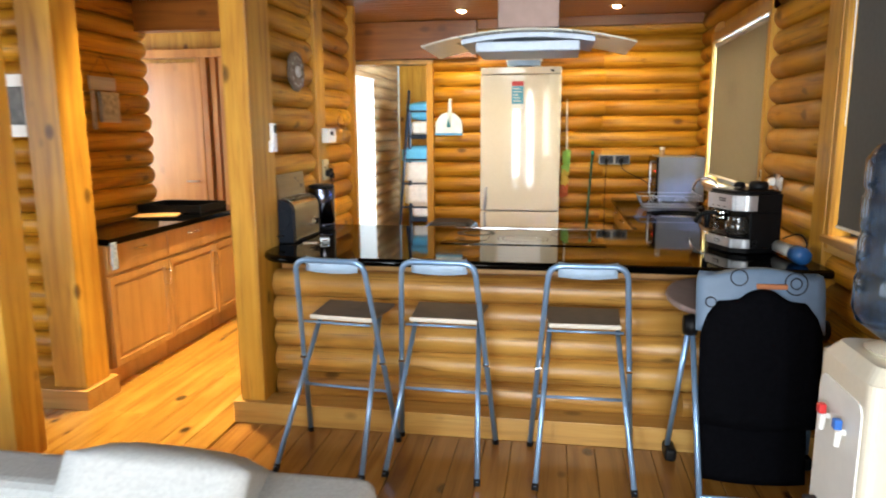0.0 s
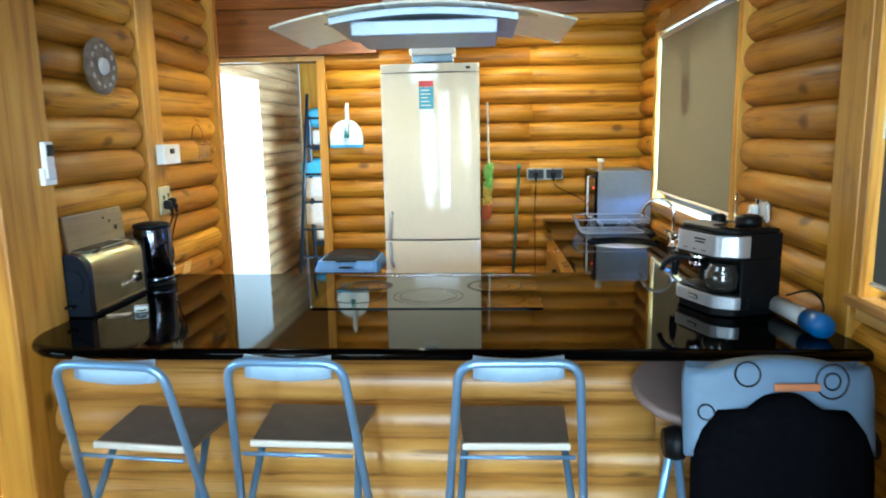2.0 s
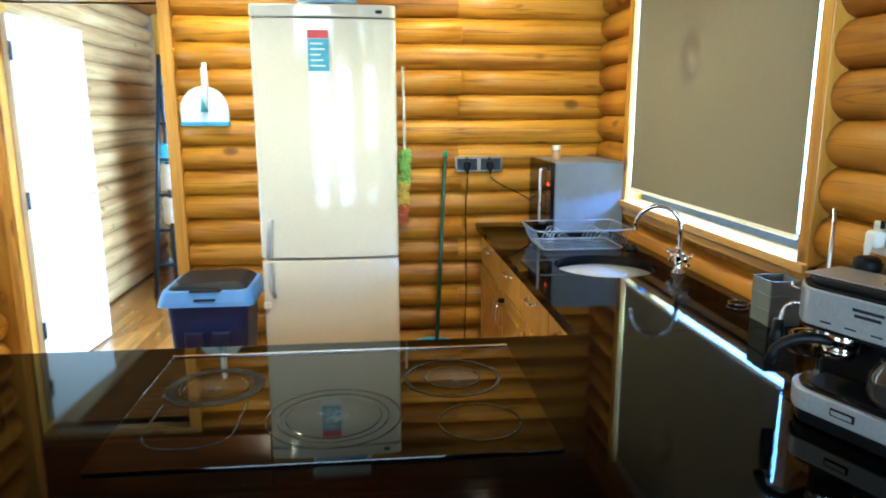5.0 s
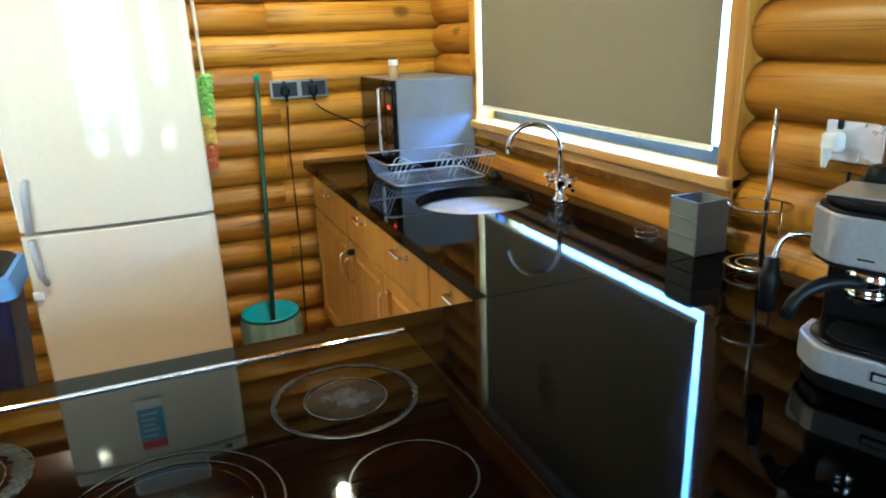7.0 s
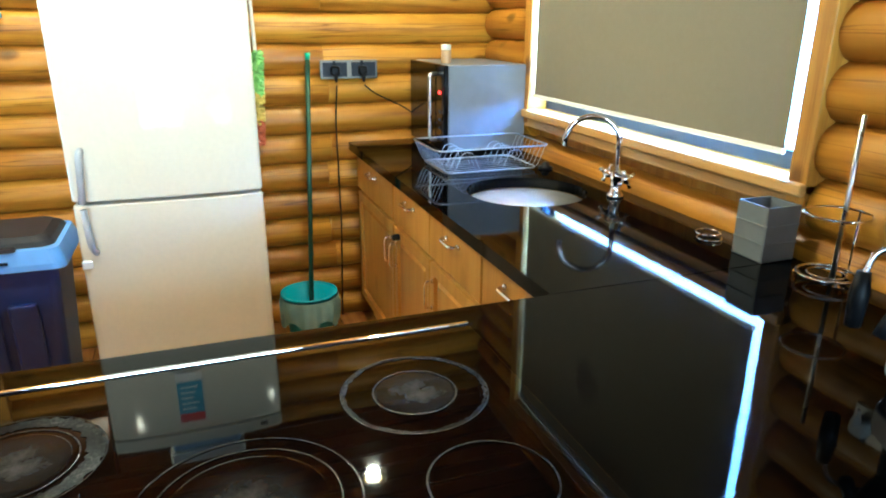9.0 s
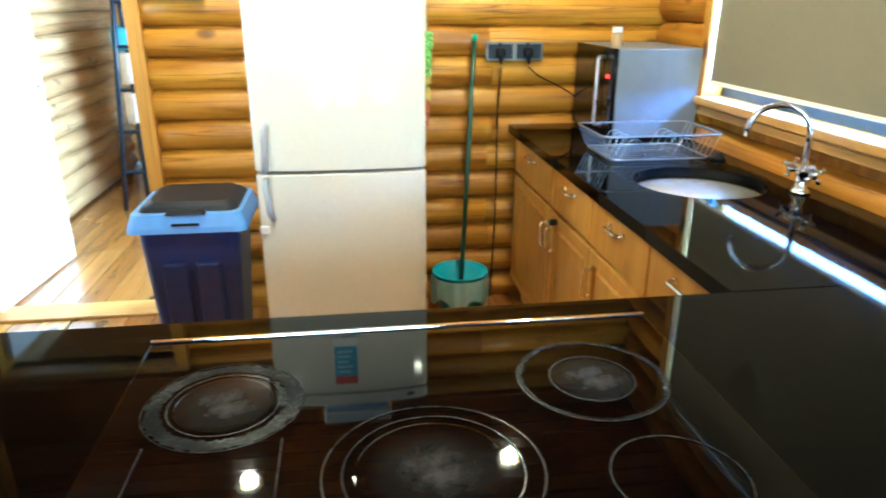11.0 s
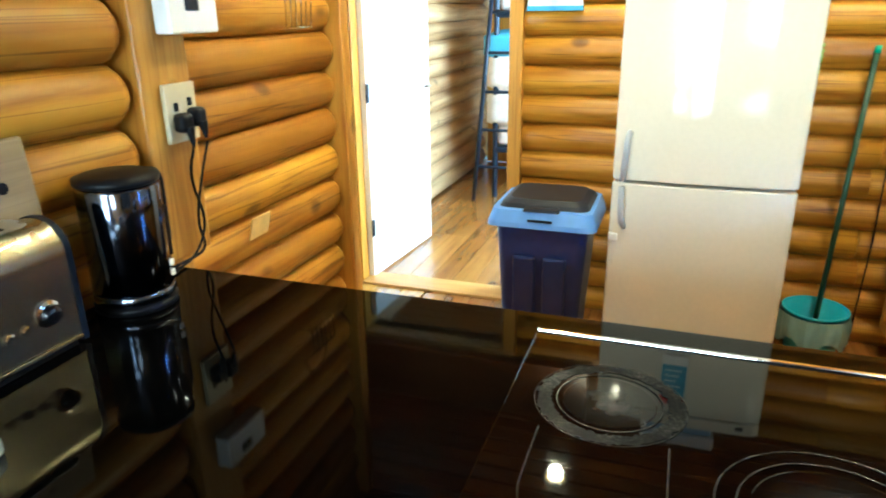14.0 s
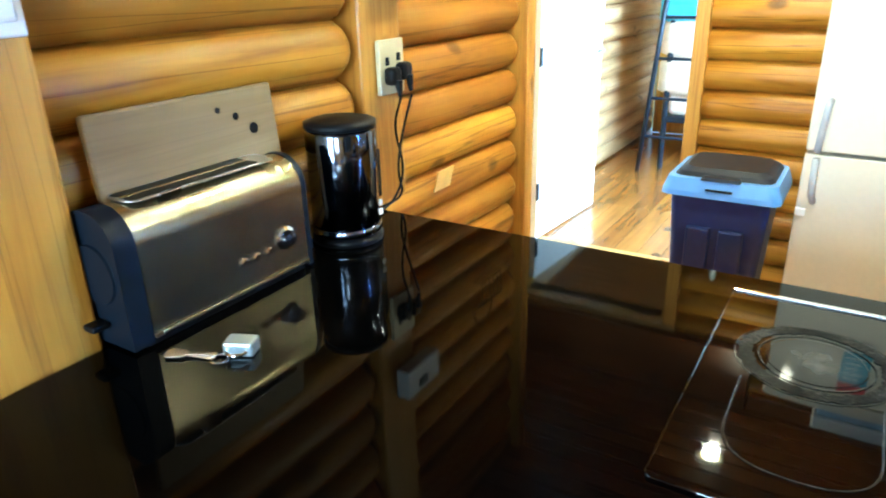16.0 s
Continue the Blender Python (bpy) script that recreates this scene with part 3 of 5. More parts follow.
def pull(parent, at, length=0.10, vertical=False, material=None):
    h = length / 2
    pts = rounded([(0, -h, 0), (-0.028, -h, 0), (-0.028, h, 0), (0, h, 0)], 0.02)
    bm = tube(pts, 0.0055, 8)
    for s in (-h, h):
        bm2 = lathe([(0.01, 0), (0.009, 0.006), (0.006, 0.008)], 12)
        bmesh.ops.rotate(bm2, cent=(0, 0, 0), matrix=Matrix.Rotation(radians(-90), 3, "Y"), verts=bm2.verts)
        bmesh.ops.translate(bm2, vec=(0, s, 0), verts=bm2.verts)
        join(bm, bm2)
    m = Matrix.Translation(at) @ (pose(0, 0, 0, 90) if vertical else Matrix())
    return part("handle", bm, CHROME, parent, "chrome bow handle", m, True)


def panel_front(w, h, recess=True):
    """A cabinet front in the yz plane facing -x, centred, with a sunk panel."""
    bm = bmesh.new()
    bmesh.ops.create_cube(bm, size=1.0)
    bmesh.ops.scale(bm, vec=(0.02, w, h), verts=bm.verts)
    bmesh.ops.bevel(bm, geom=bm.edges[:], offset=0.003, segments=2, affect="EDGES", profile=0.5)
    if recess:
        bm.faces.ensure_lookup_table()
        f = min(bm.faces, key=lambda a: a.calc_center_median().x - a.calc_area())
        bmesh.ops.inset_region(bm, faces=[f], thickness=0.055, depth=0)
        bmesh.ops.inset_region(bm, faces=[f], thickness=0.006, depth=-0.013)
        bmesh.ops.inset_region(bm, faces=[f], thickness=0.018, depth=0)
        bmesh.ops.inset_region(bm, faces=[f], thickness=0.012, depth=0.008)
    return bm


def cabinet(name, x, y0, y1, label, material, doors=2, drawers=1, depth=0.6, face=1, plinth=True, keyed=False):
    """A base unit whose front lies at x and faces -x (face 1) or +x (face -1)."""
    m = pose(x, (y0 + y1) / 2, 0, 0, 0, 0 if face == 1 else 180)
    c = thing(name, m, label, "cabinet", "base cabinets")
    w = y1 - y0
    part("body", span(0.022, depth, -w / 2 + 0.001, w / 2 - 0.001, 0.12, 0.858, 0), material, c)
    part("plinth", span(0.06, depth, -w / 2 + 0.001, w / 2 - 0.001, 0.0, 0.12, 0), material, c)
    dw = w / max(1, drawers)
    for i in range(drawers):
        yc = -w / 2 + dw * (i + 0.5)
        d = part("drawer", panel_front(dw - 0.006, 0.165, False), material, c, at=(0.01, yc, 0.772))
        pull(d, (-0.01, 0, 0.035), 0.10)
    dw = w / max(1, doors)
    for i in range(doors):
        yc = -w / 2 + dw * (i + 0.5)
        d = part("door", panel_front(dw - 0.006, 0.545), material, c, at=(0.01, yc, 0.40))
        side = 1 if keyed or (doors > 1 and i % 2 == 0) else -1
        pull(d, (-0.01, side * (dw / 2 - 0.035), 0.16), 0.10, True)
        if keyed and i == doors - 1:
            part("lock", lathe([(0.013, 0), (0.013, 0.02), (0.01, 0.028)], 16), BLACK, d, "black cupboard lock", Matrix.Translation((-0.01, side * (dw / 2 - 0.075), 0.245)) @ pose(0, 0, 0, 0, -90))
    return c


cabinet("base_cabinet", 0.686, 5.92, 6.54, "honey-coloured wooden base cabinet beside the far wall", OAK, 1, 1, 0.65)
cabinet("base_cabinet", 0.686, 5.02, 5.915, "honey-coloured wooden sink cabinet with two drawers", OAK, 2, 2, 0.65, keyed=True)
cabinet("base_cabinet", 0.686, 4.60, 5.015, "honey-coloured wooden base cabinet near the bar", OAK, 1, 1, 0.65)
cabinet("hall_cabinet", -2.37, 3.80, 4.42, "pale brown wooden hall cabinet with panelled doors", OAKL, 1, 1, 0.6, -1)
cabinet("hall_cabinet", -2.37, 4.425, 5.05, "pale brown wooden hall cabinet with panelled doors", OAKL, 1, 1, 0.6, -1)
cabinet("hall_cabinet", -2.37, 5.055, 5.60, "pale brown wooden hall cabinet with panelled doors", OAKL, 1, 1, 0.6, -1)
hall_top = part("hall_worktop", span(-2.99, -2.34, 3.79, 5.62, 0.862, 0.9, 0.005), GRANITE)
tagged(hall_top, "black granite worktop on the hall cabinets", "worktop")

# ---- hob and hood ----
hob = thing("ceramic_hob", (-0.008, 4.20, 0.9), "black ceramic glass hob with scratched ring marks", "hob")
part("glass_plate", prism(rrect(-0.44, 0.44, -0.29, 0.295, 0.012), 0.0, 0.005, 0.0015), HOB, hob)
part("trim", span(-0.44, 0.44, 0.289, 0.298, 0.0, 0.009, 0.002), CHROME, hob, "polished steel back edge")

HOODST = plain("pale_hood_steel", (0.33, 0.37, 0.43), 0.5, 0.7, var=0.05, scale=50)
hood = thing("cooker_hood", (0.0, 4.20, 0), "island cooker hood with curved glass canopy and steel body", "cooker hood")
# chimney steel has the brown of mirrored wood put into its colour
part("chimney", span(-0.16, 0.16, -0.14, 0.14, 2.03, HIGH, 0.004), plain("hood_steel_mirrored_brown", (0.17, 0.11, 0.09), 0.4, 0.5), hood)


def canopy(x0, x1, y0, y1, z_mid, sag, th, n=20):
    bm = bmesh.new()
    rows = []
    for i in range(n + 1):
        x = x0 + (x1 - x0) * i / n
        z = z_mid - sag * (x / 0.54) ** 2
        rows.append([bm.verts.new((x, y, z + t)) for y, t in ((y0, 0), (y1, 0), (y1, th), (y0, th))])
    for a, b in zip(rows, rows[1:]):
        for k in range(4):
            bm.faces.new((a[k], a[(k + 1) % 4], b[(k + 1) % 4], b[k]))
    bm.faces.new(rows[0])
    bm.faces.new(rows[-1][::-1])
    bmesh.ops.recalc_face_normals(bm, faces=bm.faces[:])
    return bm


part("glass_canopy", canopy(-0.54, 0.54, -0.30, 0.30, 2.0, 0.075, 0.008), plain("frosted_canopy_glass", (0.80, 0.76, 0.58), 0.28, trans=0.4, bump=0), hood, "curved frosted glass canopy")
part("steel_body", canopy(-0.34, 0.34, -0.24, 0.24, 1.972, 0.075, 0.024), HOODST, hood)
part("filter_box", span(-0.27, 0.27, -0.2, 0.2, 1.905, 1.96, 0.006), HOODST, hood)

# ---- stools ----
STRIP = plain("pale_blue_grey_strip", (0.36, 0.48, 0.62), 0.4, var=0.08)


def stool():
    s = thing("bar_stool", (0, 0, 0), "folding bar stool of silver steel tube, painted with a blue sheen, brown seat", "stool", "stools at the bar")
    pts = rounded([(-0.235, 0.20, 0.014), (-0.163, -0.03, 0.935), (0.163, -0.03, 0.935), (0.235, 0.20, 0.014)], 0.06, 6)
    part("back_frame", tube(pts, 0.0125), TUBE, s, smooth=True)
    for k in (-1, 1):
        lg = part("leg", tube([(k * 0.205, -0.21, 0.014), (k * 0.15, 0.20, 0.634)], 0.0115), TUBE, s, smooth=True)
        part("rubber_foot", tube([(k * 0.2055, -0.2145, 0.0), (k * 0.204, -0.20, 0.025)], 0.0145), BLACK, lg)
        part("rubber_foot", tube([(k * 0.2355, 0.2015, 0.0), (k * 0.2335, 0.195, 0.025)], 0.0155), BLACK, s)
        part("pivot", tube([(k * 0.185, 0.085, 0.435), (k * 0.215, 0.085, 0.435)], 0.007), CHROME, s)
    part("footrest", tube([(-0.212, 0.125, 0.285), (0.212, 0.125, 0.285)], 0.007), TUBE, s, smooth=True)
    part("cross_bar", tube([(-0.165, 0.04, 0.628), (0.165, 0.04, 0.628)], 0.006), TUBE, s, smooth=True)
    seat = part("seat", prism([(-0.155, 0.095), (0.155, 0.095), (0.175, 0.345), (-0.175, 0.345)], -0.009, 0.009, 0.003), SEAT, s, at=pose(0, 0, 0.634, 2.5))
    part("seat_edge", box((0.318, 0.012, 0.022), (0, 0.089, 0.0), 0.004), CREAM, seat, "cream plastic seat edge")
    # curved backrest strip behind the tube
    bm = bmesh.new()
    rows = []
    for i in range(11):
        u = -1 + 2 * i / 10
        y = -0.012 + 0.012 * u * u
        rows.append([bm.verts.new((u * 0.125, y + a, 0.880 + h - 0.006 * (1 - u * u))) for a, h in ((0, 0), (0.007, 0), (0.007, 0.066), (0, 0.066))])
    for a, c in zip(rows, rows[1:]):
        for k in range(4):
            bm.faces.new((a[k], a[(k + 1) % 4], c[(k + 1) % 4], c[k]))
    bm.faces.new(rows[0])
    bm.faces.new(rows[-1][::-1])
    bmesh.ops.recalc_face_normals(bm, faces=bm.faces[:])
    part("backrest", bm, STRIP, s, "pale blue-grey curved backrest strip", smooth=True)
    return s


st = stool()
st.matrix_basis = pose(-0.825, 3.205, 0, 0, 0, -6)
copy_thing(st, pose(-0.34, 3.235, 0, 0, 0, -2))
copy_thing(st, pose(0.305, 3.235, 0, 0, 0, 1))

# ---- windows and blinds ----


FRAMEM = plain("grey_window_metal", (0.035, 0.045, 0.06), 0.45, 0.3)


def window(name, y0, y1, z0, z1, label):
    w = thing(name, (XR, (y0 + y1) / 2, z0), label, "window", kind="structure")
    h, t = (y1 - y0) / 2, z1 - z0
    for s in (-1, 1):
        part("casing", span(-0.015, 0.16, s * h, s * (h + 0.055), -0.06, t + 0.06, 0.004), PINE_Z, w)
    part("casing", span(-0.013, 0.16, -h - 0.055, h + 0.055, t, t + 0.06, 0.004), PINE_Y, w)
    part("sill", span(-0.03, 0.16, -h - 0.055, h + 0.055, -0.035, -0.002, 0.006), PINE_Y, w)
    part("apron", span(-0.012, 0.10, -h - 0.055, h + 0.055, -0.075, -0.038, 0.006), PINE_Y, w)
    f = span(0.078, 0.122, -h, h, -0.002, 0.05, 0.003)
    span(0.078, 0.122, -h, h, t - 0.03, t, 0.003, f)
    for s in (-1, 1):
        span(0.078, 0.122, s * h, s * (h - 0.012), 0.05, t - 0.03, 0.003, f)
    part("window_frame", f, FRAMEM, w, "grey metal window frame")
    g = part("pane", span(0.098, 0.102, -h + 0.01, h - 0.01, 0.02, t - 0.02, 0), GLASS, w)
    g.visible_shadow = False
    return w


window("window_1", *W1, "kitchen window with pine casing and grey frame")
window("window_2", *W2, "living room window with pine casing and grey frame")
# out of view, added only as an opening for the fill lamp
window("window_3", *W_ADD, "unscreened living room window with pine casing")


def blind(y0, y1, z0, z1, fabric, label):
    b = thing("roller_blind", (XR + 0.012, (y0 + y1) / 2, z0), label, "blind", "roller blinds")
    h, t = (y1 - y0) / 2, z1 - z0
    part("fabric", span(0, 0.002, -h, h, 0.012, t - 0.03, 0), fabric, b)
    m = part("roller", tube([(0.01, -h - 0.01, t - 0.03), (0.01, h + 0.01, t - 0.03)], 0.02, 14), ALU, b)
    part("bottom_bar", tube([(0, -h, 0.008), (0, h, 0.008)], 0.008, 8), CREAM, b)
    part("pull_chain", tube([(-0.012, h - 0.012, t - 0.03), (-0.012, h - 0.014, t * 0.4)], 0.0025, 6), PLASTIC, b)
    return b


blind(4.697, 6.066, 1.139, W1[3], BLIND, "lowered taupe roller blind in the kitchen window")
blind(W2[0] + 0.03, W2[1] - 0.022, 1.075, W2[3], BLINDD, "lowered dark grey roller blind in the living room window")

# glazed doors behind, in the living room
back = thing("door_2", (0, -2.52, 0), "glazed double door of the living room", "door", kind="structure")
for x0, x1 in ((-1.7, -1.03), (-0.60, -0.27), (0.12, 1.1)):
    part("panel", span(x0, x1, -0.03, 0.03, 0, 2.3, 0.004), WHITEP, back)

# ---- bedroom door ----
door = thing("door_1", (DX0 + 0.03, YF + 0.06, 0), "white painted bedroom door standing open", "door", kind="structure")
leaf = part("leaf", box((0.04, 0.80, 2.03), (0.0, 0.40, 1.025), 0.003), WHITEP, door, at=pose(0.012, 0.02, 0, 0, 0, -4.3))
for z in (0.25, 1.0, 1.8):
    h_ = tube([(0.022, 0.0, z), (0.022, 0.0, z + 0.10)], 0.006, 8)
    part("hinge", span(0.018, 0.0225, 0.0, 0.03, z, z + 0.10, 0.001, h_), LIDGREY, leaf, "dark metal hinge")
for s in (-1, 1):
    part("door_handle", tube(rounded([(s * 0.02, 0.74, 1.02), (s * 0.06, 0.74, 1.02), (s * 0.06, 0.63, 1.02)], 0.015), 0.008, 8), STEEL, leaf, "steel lever handle")
frame_d = thing("trim", (0, 0, 0), "pine and white frame of the bedroom door", "door frame", kind="structure")
part("jamb", span(DX0, DX0 + 0.028, YF + 0.0, YF + 0.16, 0, DZ, 0.003), PINE_Z, frame_d)
part("casing", span(DX0 - 0.05, DX0, YF - 0.02, YF + 0.02, 0, DZ + 0.03, 0.003), WHITEP, frame_d, "white painted casing")
part("jamb", span(DX1 - 0.005, DX1 + 0.06, YF - 0.012, YF + 0.16, 0, DZ, 0.004), PINE_Z, frame_d)
part("head", span(DX0, DX1 + 0.06, YF - 0.012, YF + 0.16, DZ, DZ + 0.035, 0.004), PINE_X, frame_d)
part("threshold", span(DX0 + 0.03, DX1 - 0.006, YF - 0.02, YF + 0.15, 0.0, 0.014, 0.004), PINE_X, frame_d)

# hall door
hd = thing("door_3", (-3.46, YF + 0.03, 0), "orange stained flush wooden hall door, closed", "door", kind="structure")
part("leaf", span(-0.36, 0.2, -0.06, -0.01, 0.01, 2.16, 0.004), REDWOOD, hd)
for x0, x1 in ((0.2, 0.245), (0.25, 0.31), (0.33, 0.39), (0.42, 0.50)):
    part("board", span(x0, x1, -0.09 if x0 < 0.3 else -0.06, 0.0, 0, 2.2, 0.006), REDWOOD, hd)
part("head", span(-0.5, 0.5, -0.09, 0.0, 2.2, 2.28, 0.005), REDWOOD, hd)
part("door_handle", tube(rounded([(0.15, -0.06, 1.02), (0.15, -0.10, 1.02), (0.05, -0.10, 1.02)], 0.015), 0.008, 8), STEEL, hd)
beam = slab("beam", -3.0, -1.55, 5.2, 5.32, 2.25, CEILING, CEIL)
tagged(beam, "reddish pine cross beam over the hall", "beam", kind="structure")
corn = slab("trim", -0.55, XR, YF - 0.05, YF + 0.02, 2.385, CEILING - 0.003, CEIL)
tagged(corn, "reddish pine cornice board under the ceiling", "cornice", kind="structure")

# ---- ceiling lamps ----
# the last two lamps are unseen, added to brighten the hall and its floor
BULB = glow("lamp_bulb", (1.0, 0.80, 0.50), 60.0)
# the y 5.05 pair is out of view, inferred from the warm fridge front
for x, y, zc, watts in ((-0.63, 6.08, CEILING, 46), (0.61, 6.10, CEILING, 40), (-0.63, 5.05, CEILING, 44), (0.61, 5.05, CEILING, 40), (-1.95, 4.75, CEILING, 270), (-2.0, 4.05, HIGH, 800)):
    dl = thing("downlight", (x, y, zc), "small recessed ceiling downlight, lit warm; the hall two are added", "ceiling light", "ceiling downlights")
    # rim widened and coloured gold to stand in for the lamp's flare
    part("rim", lathe([(0.064, -0.001), (0.064, -0.006), (0.05, -0.011), (0.046, -0.002)], 28), plain("gold_flare_rim", (0.72, 0.50, 0.18), 0.25, 1.0), dl, smooth=True)
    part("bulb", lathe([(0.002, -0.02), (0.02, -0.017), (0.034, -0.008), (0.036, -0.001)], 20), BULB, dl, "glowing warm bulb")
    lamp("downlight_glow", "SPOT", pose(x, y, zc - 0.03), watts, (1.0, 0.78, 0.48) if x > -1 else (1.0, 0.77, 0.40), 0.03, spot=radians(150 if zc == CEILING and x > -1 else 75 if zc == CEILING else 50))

# ---- fridge ----
HANDLE = plain("silver_grey_plastic", (0.42, 0.43, 0.46), 0.35)
fridge = thing("fridge_freezer", (-0.133, 6.29, 0), "tall cream-white fridge freezer with a curved handle", "fridge")
part("body", span(-0.323, 0.323, -0.24, 0.28, 0.03, 1.99, 0.012), WHITE, fridge)


def bowed(w, z0, z1, bow=0.034, n=16):
    """A door whose front bows out a little."""
    pts = [(w / 2 - 0.004, 0.0)] + [(w / 2 * math.cos(math.pi * i / n), -0.05 - bow * math.sin(math.pi * i / n) ** 0.8) for i in range(n + 1)] + [(-w / 2 + 0.004, 0.0)]
    return prism(pts, z0, z1, 0.006)


part("upper_door", bowed(0.65, 0.846, 1.94), WHITE, fridge, at=(0, -0.245, 0))
part("lower_door", bowed(0.65, 0.06, 0.834), WHITE, fridge, at=(0, -0.245, 0))
part("top_cap", bowed(0.65, 1.946, 2.0), WHITE, fridge, at=(0, -0.245, 0))
part("kick_plate", span(-0.31, 0.31, -0.27, -0.242, 0.0, 0.055), PLASTIC, fridge)
part("handle", tube(rounded([(-0.27, -0.30, 1.03), (-0.275, -0.345, 1.02), (-0.285, -0.36, 0.85)], 0.03), 0.012, 10), HANDLE, fridge, "grey curved door handle", smooth=True)
part("handle", tube(rounded([(-0.285, -0.36, 0.83), (-0.28, -0.35, 0.69), (-0.27, -0.30, 0.65)], 0.03), 0.012, 10), HANDLE, fridge, "grey curved door handle", smooth=True)
part("hinge_cover", span(-0.325, -0.29, -0.322, -0.30, 0.60, 0.63, 0.004), PLASTIC, fridge)
part("badge", span(0.235, 0.265, -0.322, -0.300, 1.962, 1.978, 0.002), LIDGREY, fridge)
PAPERB = plain("blue_paper", (0.10, 0.36, 0.50), 0.5, var=0.15)
PAPERR = plain("red_paper", (0.55, 0.06, 0.06), 0.5)
sticker = thing("energy_label", (-0.155, 5.952, 1.68), "blue and red energy label stuck on the fridge", "label")
part("sheet", span(-0.049, 0.049, -0.001, 0.001, -0.01, 0.21, 0), PLASTIC, sticker)
part("blue_field", span(-0.047, 0.047, -0.0035, -0.0015, 0.03, 0.17, 0), PAPERB, sticker)
part("red_field", span(-0.047, 0.047, -0.0035, -0.0015, 0.172, 0.208, 0), PAPERR, sticker)
for k in range(5):
    part("print_line", span(-0.035, 0.03 - 0.01 * (k % 3), -0.0045, -0.0037, 0.05 + k * 0.024, 0.056 + k * 0.024, 0), PLASTIC, sticker)
tub = thing("food_tub", (-0.115, 6.10, 2.0), "white and blue plastic tub on the fridge", "tub")
part("tub_body", span(-0.135, 0.135, -0.09, 0.11, 0.012, 0.058, 0.01), plain("blue_tub", (0.30, 0.44, 0.62), 0.4), tub)
part("lid", span(-0.148, 0.148, -0.10, 0.12, 0.058, 0.118, 0.01), PLASTIC, tub)
part("foot", lathe([(0.075, 0), (0.08, 0.006), (0.07, 0.012)], 24), BLACK, tub, at=(0, -0.01, 0))

# ---- bin ----
b = thing("rubbish_bin", (-0.728, 6.15, 0), "navy plastic rubbish bin with pale blue rim and grey lid", "bin")


def taper(w0, d0, w1, d1, z0, z1, r=0.03, bm=None):
    bm2 = bmesh.new()
    a = [bm2.verts.new((x, y, z0)) for x, y in rrect(-w0, w0, -d0, d0, r)]
    c = [bm2.verts.new((x, y, z1)) for x, y in rrect(-w1, w1, -d1, d1, r)]
    n = len(a)
    for i in range(n):
        bm2.faces.new((a[i], a[(i + 1) % n], c[(i + 1) % n], c[i]))
    bm2.faces.new(a[::-1])
    bm2.faces.new(c)
    bmesh.ops.recalc_face_normals(bm2, faces=bm2.faces[:])
    return join(bm, bm2)


part("body", taper(0.155, 0.14, 0.19, 0.18, 0, 0.64, 0.035), NAVY, b)
for x0, x1 in ((-0.11, -0.015), (0.015, 0.11)):
    rib = span(x0, x1, -0.012, 0.012, 0.06, 0.50, 0.01)
    part("panel", rib, NAVY, b, at=pose(0, -0.157, 0, 3.4))
part("rim", taper(0.222, 0.205, 0.205, 0.19, 0.645, 0.695, 0.04), RIMBLUE, b)
part("rim_band", taper(0.225, 0.208, 0.222, 0.205, 0.625, 0.645, 0.04), RIMBLUE, b)
part("lid", taper(0.188, 0.172, 0.176, 0.16, 0.694, 0.712, 0.045, taper(0.176, 0.16, 0.150, 0.136, 0.712, 0.728, 0.045)), LIDGREY, b, at=(0, 0.012, 0))
part("catch_plate", taper(0.075, 0.022, 0.068, 0.018, 0.694, 0.706, 0.01), LIDGREY, b, at=(0, -0.178, 0))
part("catch", span(-0.05, 0.05, -0.212, -0.2, 0.655, 0.663, 0.002), BLACK, b)

# ---- dustpan, duster, mop and bucket ----
WB = plain("pale_plastic", (0.66, 0.74, 0.76), 0.35)
dpn = thing("dustpan", (-0.815, 6.585, 1.46), "white dustpan with brush hung on the log wall", "dustpan")
part("pan", prism([(-0.125, 0.0), (0.125, 0.0), (0.125, 0.08)] + [(p[0], p[1]) for p in arc(0, 0.08, 0.125, 15, 165, 10)] + [(-0.125, 0.08)], -0.012, 0.012, 0.003), WB, dpn, at=pose(0, 0, 0, 90))
part("lip", span(-0.127, 0.127, -0.016, 0.013, -0.004, 0.018, 0.003), plain("blue_rubber", (0.08, 0.32, 0.55), 0.5), dpn)
part("pan_handle", tube([(0.01, -0.005, 0.17), (0.012, -0.01, 0.25), (0.012, -0.004, 0.325)], [0.02, 0.017, 0.013], 10), PLASTIC, dpn, smooth=True)
part("brush_handle", tube([(0.012, -0.03, 0.30), (0.014, -0.033, 0.18), (0.008, -0.03, 0.09)], [0.013, 0.015, 0.018], 10), WB, dpn, smooth=True)
part("brush_grip", tube([(0.008, -0.034, 0.16), (0.004, -0.034, 0.07)], [0.010, 0.02], 10), plain("teal_grip", (0.08, 0.30, 0.32), 0.5), dpn, smooth=True)

dus = thing("feather_duster", (0.255, 6.56, 0.92), "rainbow fluffy duster hung beside the fridge", "duster")
part("stick", tube([(0.0, 0, 0.38), (-0.008, 0, 0.85)], 0.008, 8), CREAM, dus)
